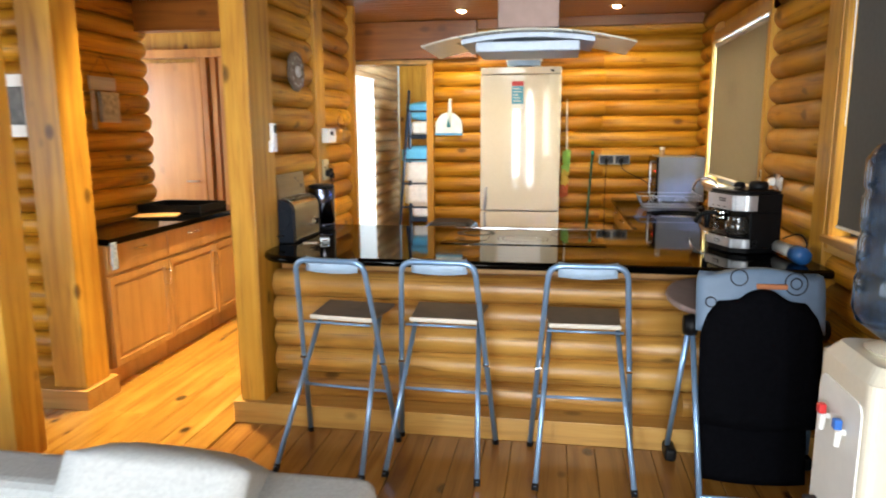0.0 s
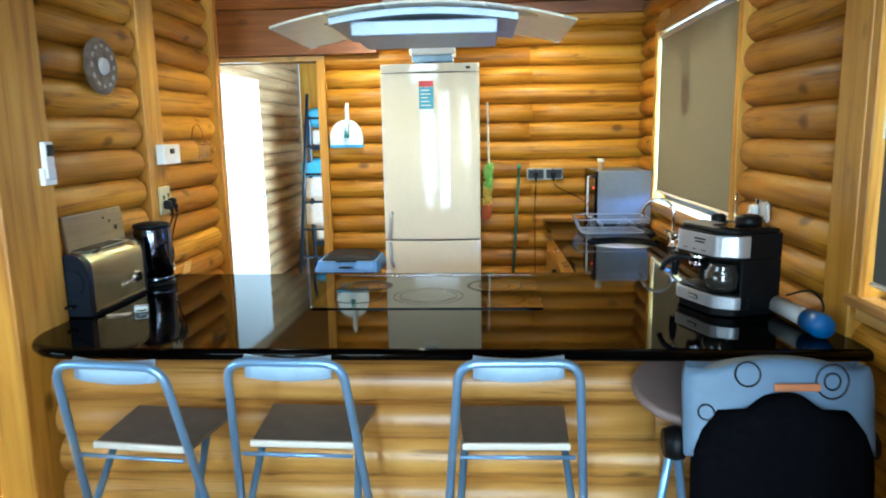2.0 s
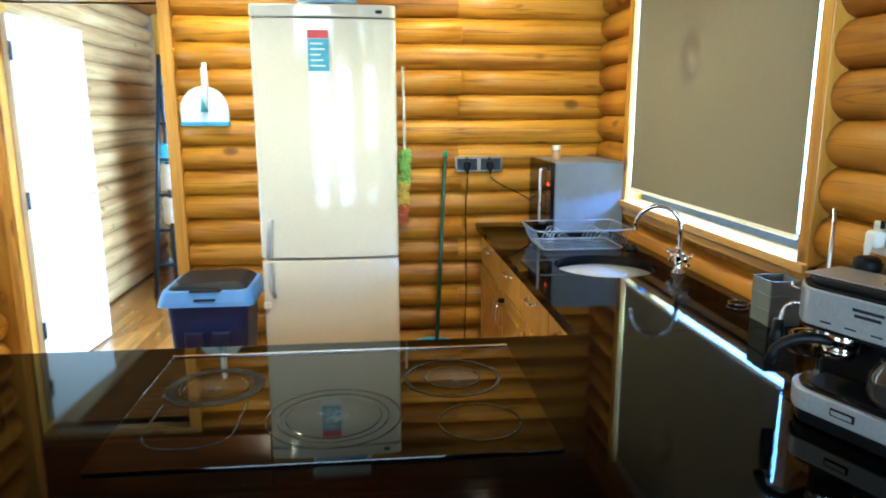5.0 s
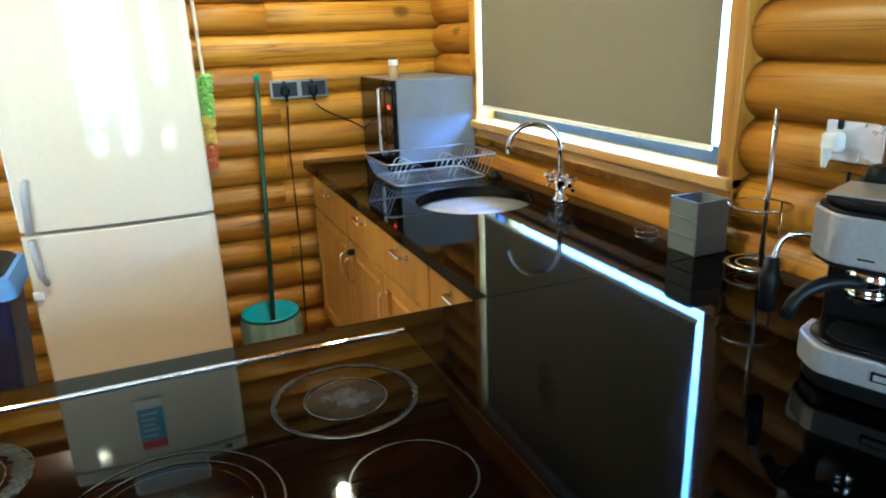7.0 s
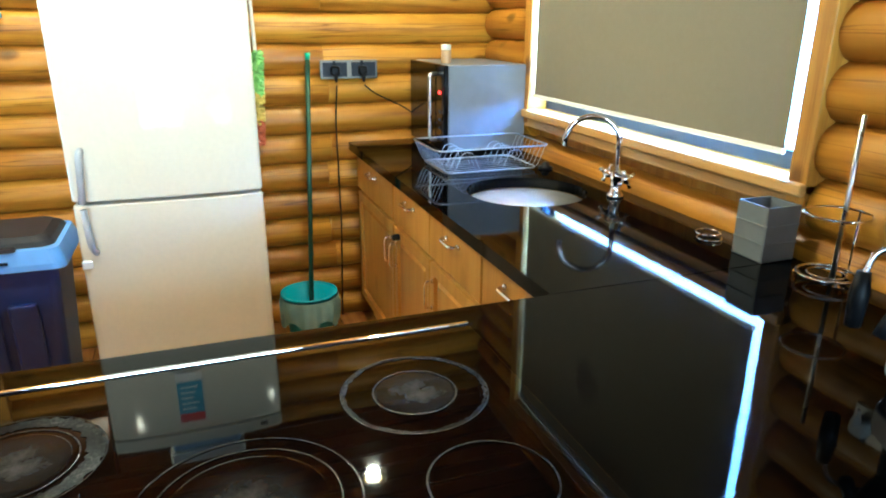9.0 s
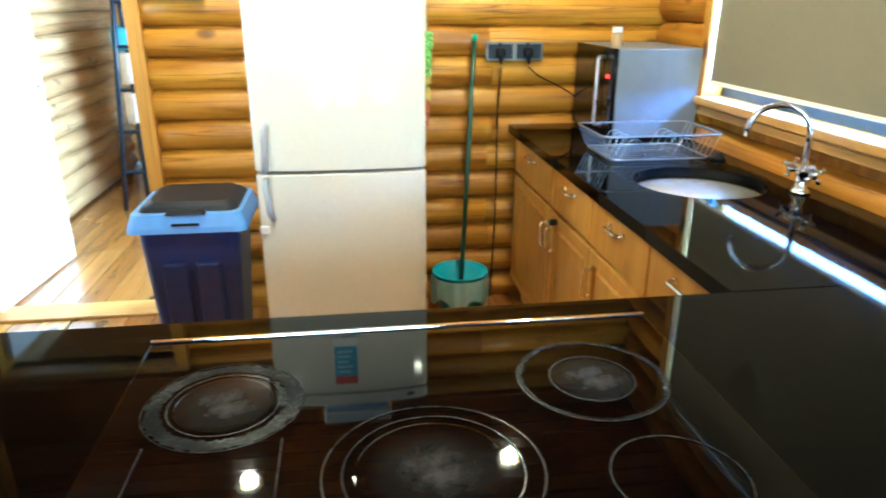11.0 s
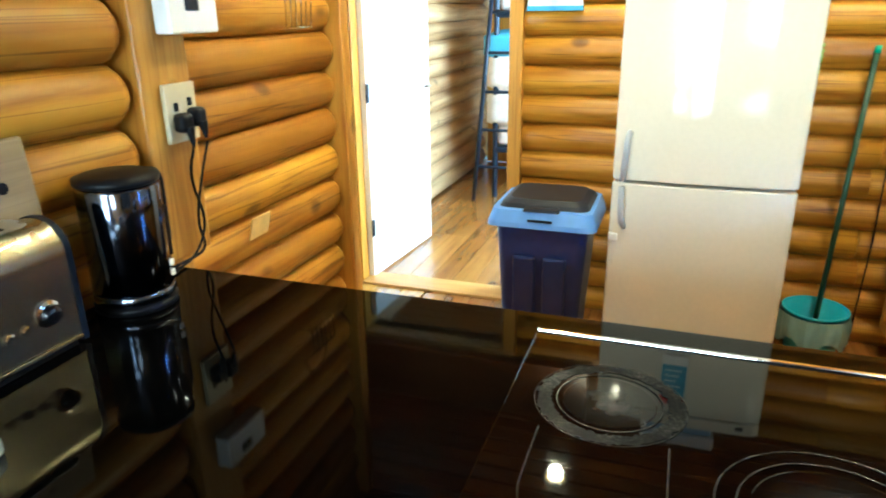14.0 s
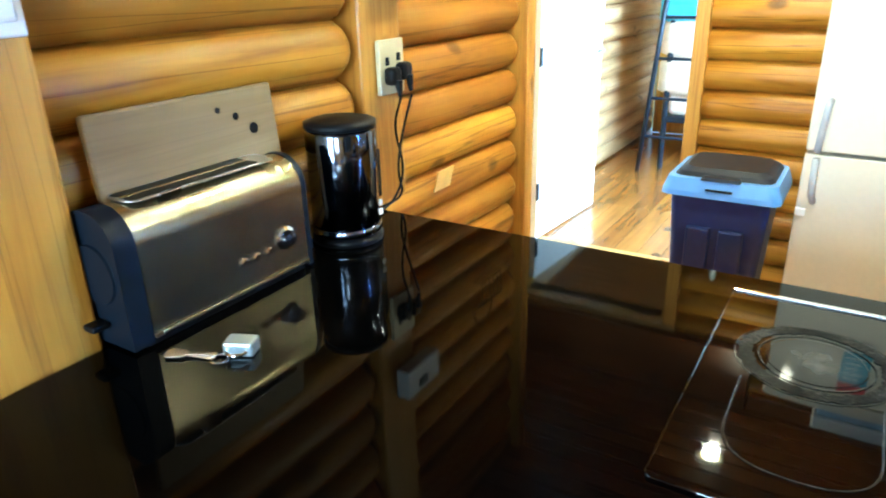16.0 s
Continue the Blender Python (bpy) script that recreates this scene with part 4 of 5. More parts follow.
for z0, z1, col in ((0.0, 0.10, (0.50, 0.13, 0.05)), (0.10, 0.22, (0.60, 0.44, 0.08)), (0.22, 0.40, (0.28, 0.52, 0.12))):
    bm = bmesh.new()
    for k in range(110):
        a, z = random.uniform(0, 6.283), random.uniform(z0, z1)
        tube([(-0.02 + z * 0.05, 0, z), (-0.02 + z * 0.05 + 0.036 * math.cos(a), 0.032 * math.sin(a), z + random.uniform(-0.02, 0.01))], [0.011, 0.008], 5, bm)
    part("tuft", bm, plain("duster_fibre", col, 0.9), dus)

mop = thing("mop_pole", (0.41, 6.43, 0.02), "dark green mop pole leaning in the bucket", "mop")
part("pole", tube([(0, 0, 0.06), (0.07, 0.13, 1.27)], 0.0115, 10), GREEN, mop, smooth=True)
part("cap", tube([(0.07, 0.13, 1.265), (0.0715, 0.132, 1.295)], 0.013, 10), plain("green_cap", (0.03, 0.30, 0.16), 0.4), mop, smooth=True)
part("mop_head", lathe([(0.03, 0.0), (0.07, 0.005), (0.06, 0.04), (0.015, 0.08)], 16), PLASTIC, mop)
bk = thing("bucket", (0.40, 6.40, 0.0), "teal plastic bucket lined with a pale bag", "bucket")
part("pail", lathe([(0.095, 0.0), (0.125, 0.235), (0.133, 0.238), (0.133, 0.228), (0.128, 0.226), (0.117, 0.235), (0.09, 0.012), (0.001, 0.012)], 32), TEAL, bk, smooth=True)
bm = bmesh.new()
seg = 60
rows = []
for r, z in ((0.1345, 0.222), (0.137, 0.19), (0.138, 0.15), (0.134, 0.10)):
    rows.append([bm.verts.new(((r + (0.006 * math.sin(i * 2.1) + 0.004 * math.sin(i * 0.9)) * (z < 0.21)) * math.cos(2 * math.pi * i / seg), (r + 0.006 * math.sin(i * 1.7) * (z < 0.21)) * math.sin(2 * math.pi * i / seg), z + (0.025 * math.sin(i * 0.55) * (z < 0.12)))) for i in range(seg)])
for a, c in zip(rows, rows[1:]):
    for i in range(seg):
        bm.faces.new((a[i], a[(i + 1) % seg], c[(i + 1) % seg], c[i]))
part("bag", bm, plain("pale_bag", (0.30, 0.50, 0.50), 0.3, bump=0.2), bk, "crumpled pale plastic bag", smooth=True)

# ---- sockets, switches and cables ----


def socket(at, w, h, label, plate, plugs, plugmat, facing, group="sockets"):
    m = {"-y": pose(*at), "+x": pose(*at, 0, 0, 90), "-x": pose(*at, 0, 0, -90)}[facing]
    s = thing("wall_socket", m, label, "socket", group)
    part("plate", box((w, 0.012, h), (0, -0.006, 0), 0.003), plate, s)
    if w > 0.2:
        for k in (-1, 1):
            part("insert", box((w / 2 - 0.02, 0.004, h - 0.02), (k * w / 4, -0.0135, 0), 0.002), LIDGREY, s)
    for dx, dz in plugs:
        part("switch", box((0.012, 0.006, 0.02), (dx, -0.014, dz + 0.035), 0.002), BLACK, s)
        p = box((0.042, 0.035, 0.045), (dx, -0.03, dz), 0.012, 3)
        tube([(dx, -0.045, dz - 0.01), (dx, -0.05, dz - 0.05)], [0.012, 0.005], 8, p)
        part("plug", p, plugmat, s)
    return s


socket((0.675, YF, 1.237), 0.27, 0.085, "steel double socket with two black plugs on the far wall", plain("dull_steel_plate", (0.20, 0.18, 0.15), 0.35, 0.9), ((-0.07, -0.005), (0.06, -0.005)), BLACK, "-y")
socket((-1.352, 4.675, 1.25), 0.105, 0.135, "cream double socket with two black plugs on the post", plain("cream_plastic", (0.56, 0.48, 0.28), 0.4), ((-0.022, -0.02), (0.026, -0.012)), BLACK, "+x")
socket((XR, 4.285, 1.215), 0.13, 0.085, "steel socket with a white plug beside the coffee machine", STEEL, ((-0.03, 0.0),), PLASTIC, "-x")
iso = thing("switch_box", (-1.352, 4.72, 1.425), "white isolator switch box on the post", "switch")
part("case", span(0, 0.045, -0.085, 0.085, 0, 0.095, 0.006), PLASTIC, iso)
part("rocker", span(0.045, 0.05, -0.03, 0.012, 0.05, 0.075, 0.002), LIDGREY, iso)
dev = thing("remote_holder", (-1.312, 3.735, 1.395), "white remote control holder on the pine post", "remote")
part("holder", span(0, 0.02, -0.035, 0.035, 0, 0.06, 0.004), PLASTIC, dev)
part("remote", span(0.004, 0.026, -0.025, 0.025, 0.02, 0.15, 0.006), WHITEP, dev)
part("display", span(0.026, 0.0275, -0.018, 0.018, 0.10, 0.14, 0), LIDGREY, dev)


def cable(points, label, r=0.0035, rad=0.06):
    ob = part("cable", tube(rounded(points, rad, 6), r, 7), BLACK, smooth=True)
    return tagged(ob, label, "cable")


cable([(0.605, 6.545, 1.17), (0.60, 6.58, 1.0), (0.605, 6.578, 0.5), (0.59, 6.578, 0.01)], "black appliance cable hanging down the log wall")
cable([(0.735, 6.545, 1.17), (0.78, 6.56, 1.13), (0.95, 6.565, 1.05), (1.0, 6.57, 1.0)], "black microwave cable along the log wall")
cable([(-1.30, 4.652, 1.18), (-1.335, 4.66, 1.10), (-1.33, 4.70, 0.98), (-1.325, 4.64, 0.906), (-1.30, 4.50, 0.905)], "black kettle cable hanging from the socket")
cable([(-1.30, 4.70, 1.18), (-1.335, 4.70, 1.08), (-1.33, 4.66, 0.98), (-1.328, 4.69, 0.905), (-1.33, 4.54, 0.905)], "black toaster cable hanging from the socket")
cable([(1.31, 4.255, 1.165), (1.30, 4.25, 1.08), (1.31, 4.20, 0.95), (1.29, 4.08, 0.905), (1.25, 4.0, 0.906)], "black coffee machine cable hanging from the socket")
cable([(1.23, 3.74, 0.99), (1.29, 3.68, 1.03), (1.31, 3.62, 0.97), (1.27, 3.66, 0.906)], "black looped cable behind the coffee machine")

bask = thing("wire_rack", (-1.46, 5.36, 1.42), "small silver wire letter rack on the log wall", "wire rack")
for k in range(6):
    y = -0.075 + k * 0.03
    part("wire", tube(rounded([(0.0, y, 0.13), (0.05, y * 1.05, 0.09), (0.045, y, 0.0), (0.0, y, 0.0)], 0.015), 0.0025, 6), CHROME, bask)
part("rail", tube([(0.05, -0.08, 0.09), (0.05, 0.08, 0.09)], 0.003, 6), CHROME, bask)
part("hook", tube([(p[1] * 0 + 0.01, p[0], p[1]) for p in arc(0, 0.13, 0.075, 0, 180, 12)], 0.003, 6), CHROME, bask)
part("foot_rail", tube([(0.045, -0.08, 0.0), (0.045, 0.08, 0.0)], 0.003, 6), CHROME, bask)
pt = part("repair_patch", box((0.004, 0.10, 0.075), (0, 0, 0), 0.001), plain("pale_yellow_patch", (0.74, 0.52, 0.15), 0.6, var=0.1), at=pose(-1.458, 5.10, 0.832, 0, 14, 0))
tagged(pt, "pale yellow rectangular patch on a log", "patch")
clk = thing("wall_clock", (XL, 4.225, 1.845), "oval carved grey-brown wall plaque on the logs", "wall ornament")
WEATHER = wood("weathered_wood", (0.13, 0.10, 0.075), (0.22, 0.18, 0.13), (0.30, 0.26, 0.2), 0.8, 2, 1.5, 0.3)
part("plate", lathe([(0.11, 0.0), (0.115, 0.012), (0.105, 0.022), (0.06, 0.018), (0.001, 0.02)], 32), WEATHER, clk, at=pose(0, 0, 0, 0, 90))
part("boss", lathe([(0.035, 0.0), (0.03, 0.012), (0.001, 0.015)], 16), plain("chalky_boss", (0.45, 0.42, 0.36), 0.8), clk, "pale centre boss", pose(0.02, 0, 0, 0, 90))
for k in range(12):
    a = 2 * math.pi * k / 12
    part("mark", box((0.006, 0.014, 0.02), (0, 0, 0), 0.003), plain("worn_carving", (0.34, 0.31, 0.25), 0.8), clk, at=pose(0.02, 0.082 * math.cos(a), 0.082 * math.sin(a), math.degrees(a)))

# ---- microwave, jar, dish rack, tap ----
mw = thing("microwave_oven", (1.16, 6.34, 0.9), "grey microwave oven with dark glass door", "microwave")
part("body", span(-0.17, 0.19, -0.235, 0.235, 0.018, 0.378, 0.006), GREYMET, mw)
part("door", span(-0.192, -0.171, -0.130, 0.235, 0.018, 0.378, 0.004), BLACKG, mw, "dark glass door")
part("control_panel", span(-0.192, -0.171, -0.235, -0.134, 0.018, 0.378, 0.004), BLACKG, mw)
part("display", span(-0.1945, -0.1925, -0.20, -0.17, 0.258, 0.272, 0), glow("red_display", (1.0, 0.03, 0.02), 2.0), mw, "small glowing red display")
part("door_handle", tube(rounded([(-0.192, -0.145, 0.06), (-0.225, -0.145, 0.06), (-0.225, -0.145, 0.34), (-0.192, -0.145, 0.34)], 0.01), 0.008, 8), STEEL, mw, smooth=True)
for k in range(4):
    part("button", box((0.004, 0.022, 0.012), (-0.193, -0.187, 0.08 + k * 0.035), 0.002), LIDGREY, mw)
for sx in (-0.14, 0.15):
    for sy in (-0.19, 0.19):
        part("foot", lathe([(0.015, 0), (0.012, 0.018)], 12), BLACK, mw, at=(sx, sy, 0))
jar = thing("spice_jar", (1.03, 6.25, 1.278), "small glass jar with a cream lid on the microwave", "jar")
part("glass_body", lathe([(0.02, 0), (0.022, 0.004), (0.022, 0.05), (0.018, 0.056)], 20), plain("amber_contents", (0.42, 0.26, 0.12), 0.3), jar, smooth=True)
part("lid", lathe([(0.021, 0.056), (0.022, 0.06), (0.022, 0.078), (0.019, 0.08)], 20), CREAM, jar)

WIRE = plain("wire_chrome", (0.42, 0.44, 0.48), 0.4, 1.0, bump=0)
rack = thing("dish_rack", (1.03, 5.86, 0.9), "chrome wire dish rack with plate prongs", "dish rack")
RW, RD = 0.21, 0.155
part("top_rail", tube([(x, y, 0.10) for x, y in rrect(-RW - 0.02, RW + 0.02, -RD, RD, 0.03, 4)], 0.0035, 8, closed=True), WIRE, rack)
part("base_rail", tube([(x, y, 0.012) for x, y in rrect(-RW + 0.02, RW - 0.02, -RD + 0.02, RD - 0.02, 0.03, 4)], 0.0035, 8, closed=True), WIRE, rack)
for k in range(9):
    y = -0.13 + k * 0.0325
    part("wire", tube(rounded([(-RW - 0.018, y, 0.10), (-RW + 0.02, y, 0.012), (RW - 0.02, y, 0.012), (RW + 0.018, y, 0.10)], 0.02), 0.0014, 6), WIRE, rack)
for k in range(5):
    for x0 in (-0.12, 0.08):
        y = -0.10 + k * 0.05
        part("prong", tube(rounded([(x0 - 0.02, y, 0.012), (x0 + 0.01, y, 0.08), (x0 + 0.05, y, 0.08), (x0 + 0.08, y, 0.012)], 0.02), 0.0015, 6), WIRE, rack)
plug = part("sink_plug", lathe([(0.028, 0), (0.03, 0.008), (0.018, 0.012), (0.012, 0.026), (0.006, 0.028)], 24), BLACK, at=(1.265, 5.74, 0.9), smooth=True)
tagged(plug, "black rubber sink plug lying on the granite", "plug")

tap = thing("kitchen_tap", (1.27, 5.26, 0.9), "chrome gooseneck mixer tap with cross handles", "tap")
part("base", lathe([(0.03, 0), (0.026, 0.012), (0.018, 0.02), (0.018, 0.06), (0.022, 0.065), (0.022, 0.085), (0.014, 0.09)], 20), CHROME, tap, smooth=True)
sp = [Vector((0, 0, 0.085)), Vector((0, 0, 0.18))] + [Vector((-0.075 + 0.075 * math.cos(radians(a)), (0.075 - 0.075 * math.cos(radians(a))) * 0.6, 0.18 + 0.085 * math.sin(radians(a)))) for a in range(10, 171, 16)] + [Vector((-0.15, 0.092, 0.165))]
part("spout", tube(sp, 0.0095, 12), CHROME, tap, smooth=True)
for s in (-1, 1):
    h = lathe([(0.012, 0.0), (0.012, 0.03), (0.016, 0.034), (0.016, 0.045), (0.006, 0.05)], 14)
    for a in range(4):
        c, q = math.cos(a * math.pi / 2 + 0.5), math.sin(a * math.pi / 2 + 0.5)
        tube([(0.01 * c, 0.01 * q, 0.04), (0.032 * c, 0.032 * q, 0.042)], [0.005, 0.008], 8, h)
    part("tap_handle", h, CHROME, tap, at=pose(0, s * 0.015, 0.072, -s * 90), smooth=True)

# ---- tumbler, paper holder, coffee machine ----
vase = thing("square_tumbler", (1.285, 4.63, 0.9), "grey square plastic utensil holder with ridges", "utensil holder")
GREYPL = plain("grey_plastic", (0.16, 0.165, 0.155), 0.45)
bm = span(-0.05, 0.05, -0.05, 0.05, 0, 0.006, 0.002)
for x0, x1, y0, y1 in ((-0.05, 0.05, -0.05, -0.046), (-0.05, 0.05, 0.046, 0.05), (-0.05, -0.046, -0.046, 0.046), (0.046, 0.05, -0.046, 0.046)):
    span(x0, x1, y0, y1, 0, 0.14, 0.0015, bm)
part("holder", bm, GREYPL, vase)
for z in (0.045, 0.09):
    part("ridge", prism(rrect(-0.052, 0.052, -0.052, 0.052, 0.004, 2), z, z + 0.004), GREYPL, vase)
wires = part("wire_rings", tube(arc(0, 0, 0.032, 0, 345, 20, 0.0), 0.002, 6, tube(arc(0.02, 0.03, 0.032, 0, 345, 20, 0.005), 0.002, 6)), CHROME, at=(1.25, 4.78, 0.905))
tagged(wires, "two thin silver wire rings on the granite", "wire rings")
ph = thing("paper_towel_stand", (1.285, 4.44, 0.9), "empty chrome wire paper towel stand", "paper holder")
part("base_ring", tube(arc(0, 0, 0.062, 0, 342, 19, 0.02), 0.004, 8, closed=True), CHROME, ph, smooth=True)
part("inner_ring", tube(arc(0, 0, 0.04, 0, 342, 19, 0.02), 0.003, 8, closed=True), CHROME, ph, smooth=True)
part("upper_ring", tube(arc(0, 0, 0.068, 0, 342, 19, 0.16), 0.003, 8, closed=True), CHROME, ph, smooth=True)
part("pole", tube([(0.02, 0, 0.0), (0.02, 0, 0.375)], 0.0055, 10), STEEL, ph, smooth=True)
part("strut", tube([(0.068, 0, 0.02), (0.068, 0, 0.16)], 0.003, 8), CHROME, ph)
for a in (0, 120, 240):
    part("foot", lathe([(0.008, 0.0), (0.008, 0.012), (0.003, 0.02)], 10), CHROME, ph, at=(0.062 * math.cos(radians(a)), 0.062 * math.sin(radians(a)), 0))

CM = pose(0.972, 3.89, 0.9, 0, 0, -70)
cm = thing("coffee_machine", CM, "black and silver espresso and filter coffee machine", "coffee machine")
# local: front at y=0 facing -y, width along x, body towards +y
SILV = plain("silver_plastic", (0.50, 0.50, 0.51), 0.30, 0.6, scale=120)


def facets(w, y_back, c0, c1, inset=0.0):
    """The machine's outline: a flat front with two splayed, rounded corners."""
    h = w / 2 - inset
    ring = rounded([(-h, y_back, 0), (-h, c0, 0), (-h + c0 * 0.9, inset, 0), (h - c1 * 0.9, inset, 0), (h, c1, 0), (h, y_back, 0)], 0.02, 4)
    return [(p[0], p[1]) for p in ring]


part("base", prism(facets(0.30, 0.235, 0.05, 0.06, 0.004), 0.004, 0.03, 0.003), BLACK, cm)
part("base_band", prism(facets(0.31, 0.11, 0.05, 0.06), 0.03, 0.075, 0.004), SILV, cm, "silver band round the drip tray")
part("drip_tray", prism(facets(0.29, 0.105, 0.045, 0.055, 0.006), 0.0755, 0.084, 0.003), BLACKG, cm)
part("tray_grille", prism(facets(0.25, 0.10, 0.04, 0.05, 0.012), 0.0845, 0.0875, 0.001), BLACK, cm)
part("column", span(-0.148, 0.152, 0.125, 0.232, 0.03, 0.205, 0.01), BLACK, cm)
part("side_panel", span(0.143, 0.155, 0.07, 0.235, 0.03, 0.205, 0.004), BLACK, cm)
part("head", prism(facets(0.308, 0.236, 0.05, 0.06, 0.003), 0.205, 0.292, 0.003), BLACK, cm, "black head behind the control band")
part("head_band", prism(facets(0.312, 0.10, 0.05, 0.06), 0.212, 0.287, 0.004), SILV, cm, "brushed silver control band")
part("top", prism(facets(0.30, 0.232, 0.05, 0.06, 0.008), 0.2925, 0.306, 0.005), BLACK, cm)
part("cup_plate", span(-0.135, 0.06, 0.03, 0.14, 0.3065, 0.310, 0.002), SILV, cm, "silver cup warming plate")
part("lid_rim", prism(rrect(0.0, 0.135, 0.05, 0.215, 0.03), 0.3064, 0.313, 0.002), BLACKG, cm)
part("cap", lathe([(0.042, 0), (0.045, 0.01), (0.043, 0.028), (0.034, 0.036), (0.02, 0.038)], 24), BLACK, cm, at=(0.075, 0.155, 0.313), smooth=True)
part("cap", lathe([(0.026, 0), (0.028, 0.006), (0.026, 0.022), (0.018, 0.028)], 20), BLACK, cm, at=(-0.095, 0.165, 0.3065), smooth=True)
bg = part("badge", box((0.05, 0.004, 0.016), (-0.005, -0.001, 0.053), 0.004), BLACK, cm)
part("badge_plate", box((0.042, 0.002, 0.009), (-0.005, -0.0035, 0.053), 0.001), SILV, bg)
part("carafe", lathe([(0.05, 0.0), (0.062, 0.02), (0.06, 0.06), (0.045, 0.085), (0.047, 0.09)], 24), plain("dark_glass", (0.03, 0.025, 0.02), 0.05, coat=1.0), cm, "dark glass carafe", (0.065, 0.065, 0.088), True)
part("carafe_handle", tube(rounded([(-0.06, 0.045, 0.178), (-0.10, 0.005, 0.185), (-0.135, -0.03, 0.165), (-0.145, -0.04, 0.125)], 0.03), 0.011, 8), BLACK, cm, smooth=True)
part("group_head", lathe([(0.034, 0.0), (0.036, 0.02), (0.03, 0.045)], 20), CHROME, cm, at=(-0.065, 0.065, 0.165), smooth=True)
part("portafilter", lathe([(0.030, 0.0), (0.034, 0.012), (0.034, 0.02)], 20), CHROME, cm, at=(-0.065, 0.065, 0.144), smooth=True)
part("steam_pipe", tube(rounded([(-0.15, 0.10, 0.222), (-0.205, 0.08, 0.225), (-0.215, 0.07, 0.17), (-0.215, 0.07, 0.10)], 0.03), 0.005, 8), CHROME, cm, smooth=True)
part("steam_nozzle", tube([(-0.215, 0.07, 0.18), (-0.215, 0.07, 0.14), (-0.215, 0.07, 0.085)], [0.011, 0.016, 0.013], 10), BLACK, cm, smooth=True)
for k in range(3):
    part("print_bar", box((0.022, 0.001, 0.003), (-0.06 + k * 0.05, -0.0006, 0.226), 0), LIDGREY, cm)
for w_, z_ in ((0.06, 0.266), (0.05, 0.255)):
    part("print_bar", box((w_, 0.001, 0.006), (0.02, -0.0006, z_), 0), LIDGREY, cm)
rollp = thing("kitchen_roll", pose(1.255, 3.565, 0.94, -90, 0, 4), "blue-wrapped paper roll lying on the granite", "kitchen roll")
part("wrap", lathe([(0.012, -0.045), (0.034, -0.042), (0.040, -0.02), (0.038, 0.05), (0.03, 0.055)], 24), plain("blue_wrap", (0.015, 0.09, 0.27), 0.35, bump=0.3), rollp, "crumpled blue wrapping", smooth=True)
part("paper", lathe([(0.028, 0.055), (0.03, 0.06), (0.03, 0.27), (0.012, 0.272)], 24), PLASTIC, rollp, smooth=True)

# ---- toaster, board, kettle, padlock ----
BRUSH = plain("warm_brushed_steel", (0.36, 0.31, 0.19), 0.26, 1.0, var=0.05, scale=40, bump=0)
ts = thing("toaster", (-1.297, 4.0, 0.9), "long brushed steel toaster with grey-blue end caps", "toaster")


def loaf(hw, h, y0, y1, z0, n=8, r=0.061):
    pts = [(-hw, z0), (hw, z0)] + [(p[0], p[1]) for p in arc(hw - r, h - r, r, 0, 90, n)] + [(p[0], p[1]) for p in arc(-hw + r, h - r, r, 90, 180, n)]
    bm = bmesh.new()
    a = [bm.verts.new((x, y0, z)) for x, z in pts]
    c = [bm.verts.new((x, y1, z)) for x, z in pts]
    k = len(a)
    for i in range(k):
        bm.faces.new((a[i], a[(i + 1) % k], c[(i + 1) % k], c[i]))
    bm.faces.new(a[::-1])
    bm.faces.new(c)
    bmesh.ops.recalc_face_normals(bm, faces=bm.faces[:])
    return bm


CAP = plain("slate_plastic", (0.004, 0.007, 0.013), 0.42, spec=0.2)
part("shell", loaf(0.063, 0.235, -0.175, 0.199, 0.022, 18), BRUSH, ts)
for y0, y1 in ((-0.215, -0.176), (0.2, 0.212)):
    part("end_cap", loaf(0.0645, 0.2365, y0, y1, 0.006, 16), CAP, ts, "slate grey plastic end")
part("dial_disc", lathe([(0.052, 0), (0.050, 0.004), (0.001, 0.005)], 32), CAP, ts, at=pose(0, -0.215, 0.13, 90))
part("base", span(-0.062, 0.062, -0.19, 0.19, 0.0, 0.0215, 0.004), BLACK, ts)
part("base_strip", span(0.0635, 0.068, -0.175, 0.199, 0.014, 0.021, 0.001), BRUSH, ts)
part("top_plate", prism(rrect(-0.040, 0.040, -0.155, 0.170, 0.030, 6), 0.2352, 0.2385, 0.001), STEEL, ts, "polished steel rim round the slots")
for x in (-0.0185, 0.0185):
    part("slot", prism(rrect(x - 0.013, x + 0.013, -0.148, 0.125, 0.006, 3), 0.2387, 0.2395), BLACK, ts)
part("slot_divider", span(-0.004, 0.004, -0.148, 0.125, 0.2387, 0.2402, 0.001), BRUSH, ts)
part("knob", lathe([(0.018, 0), (0.018, 0.014), (0.013, 0.019), (0.001, 0.019)], 20), BLACKG, ts, at=pose(0.063, 0.14, 0.085, 0, 90), smooth=True)
part("knob_ring", lathe([(0.024, 0), (0.024, 0.004), (0.018, 0.006)], 24), CHROME, ts, at=pose(0.063, 0.14, 0.085, 0, 90))
for k in range(3):
    part("button", lathe([(0.009, 0), (0.009, 0.004), (0.007, 0.005), (0.001, 0.005)], 14), CHROME, ts, at=pose(0.063, 0.03 + k * 0.032, 0.072, 0, 90))
part("lever", box((0.03, 0.03, 0.012), (0.0, -0.232, 0.045), 0.004), BLACK, ts)
cb = part("chopping_board", box((0.016, 0.41, 0.37), (0, 0, 0.185), 0.006, 3), BOARD, at=pose(-1.315, 4.045, 0.9, 0, -5, 0))
tagged(cb, "pale worn wooden chopping board leaning on the logs", "chopping board")
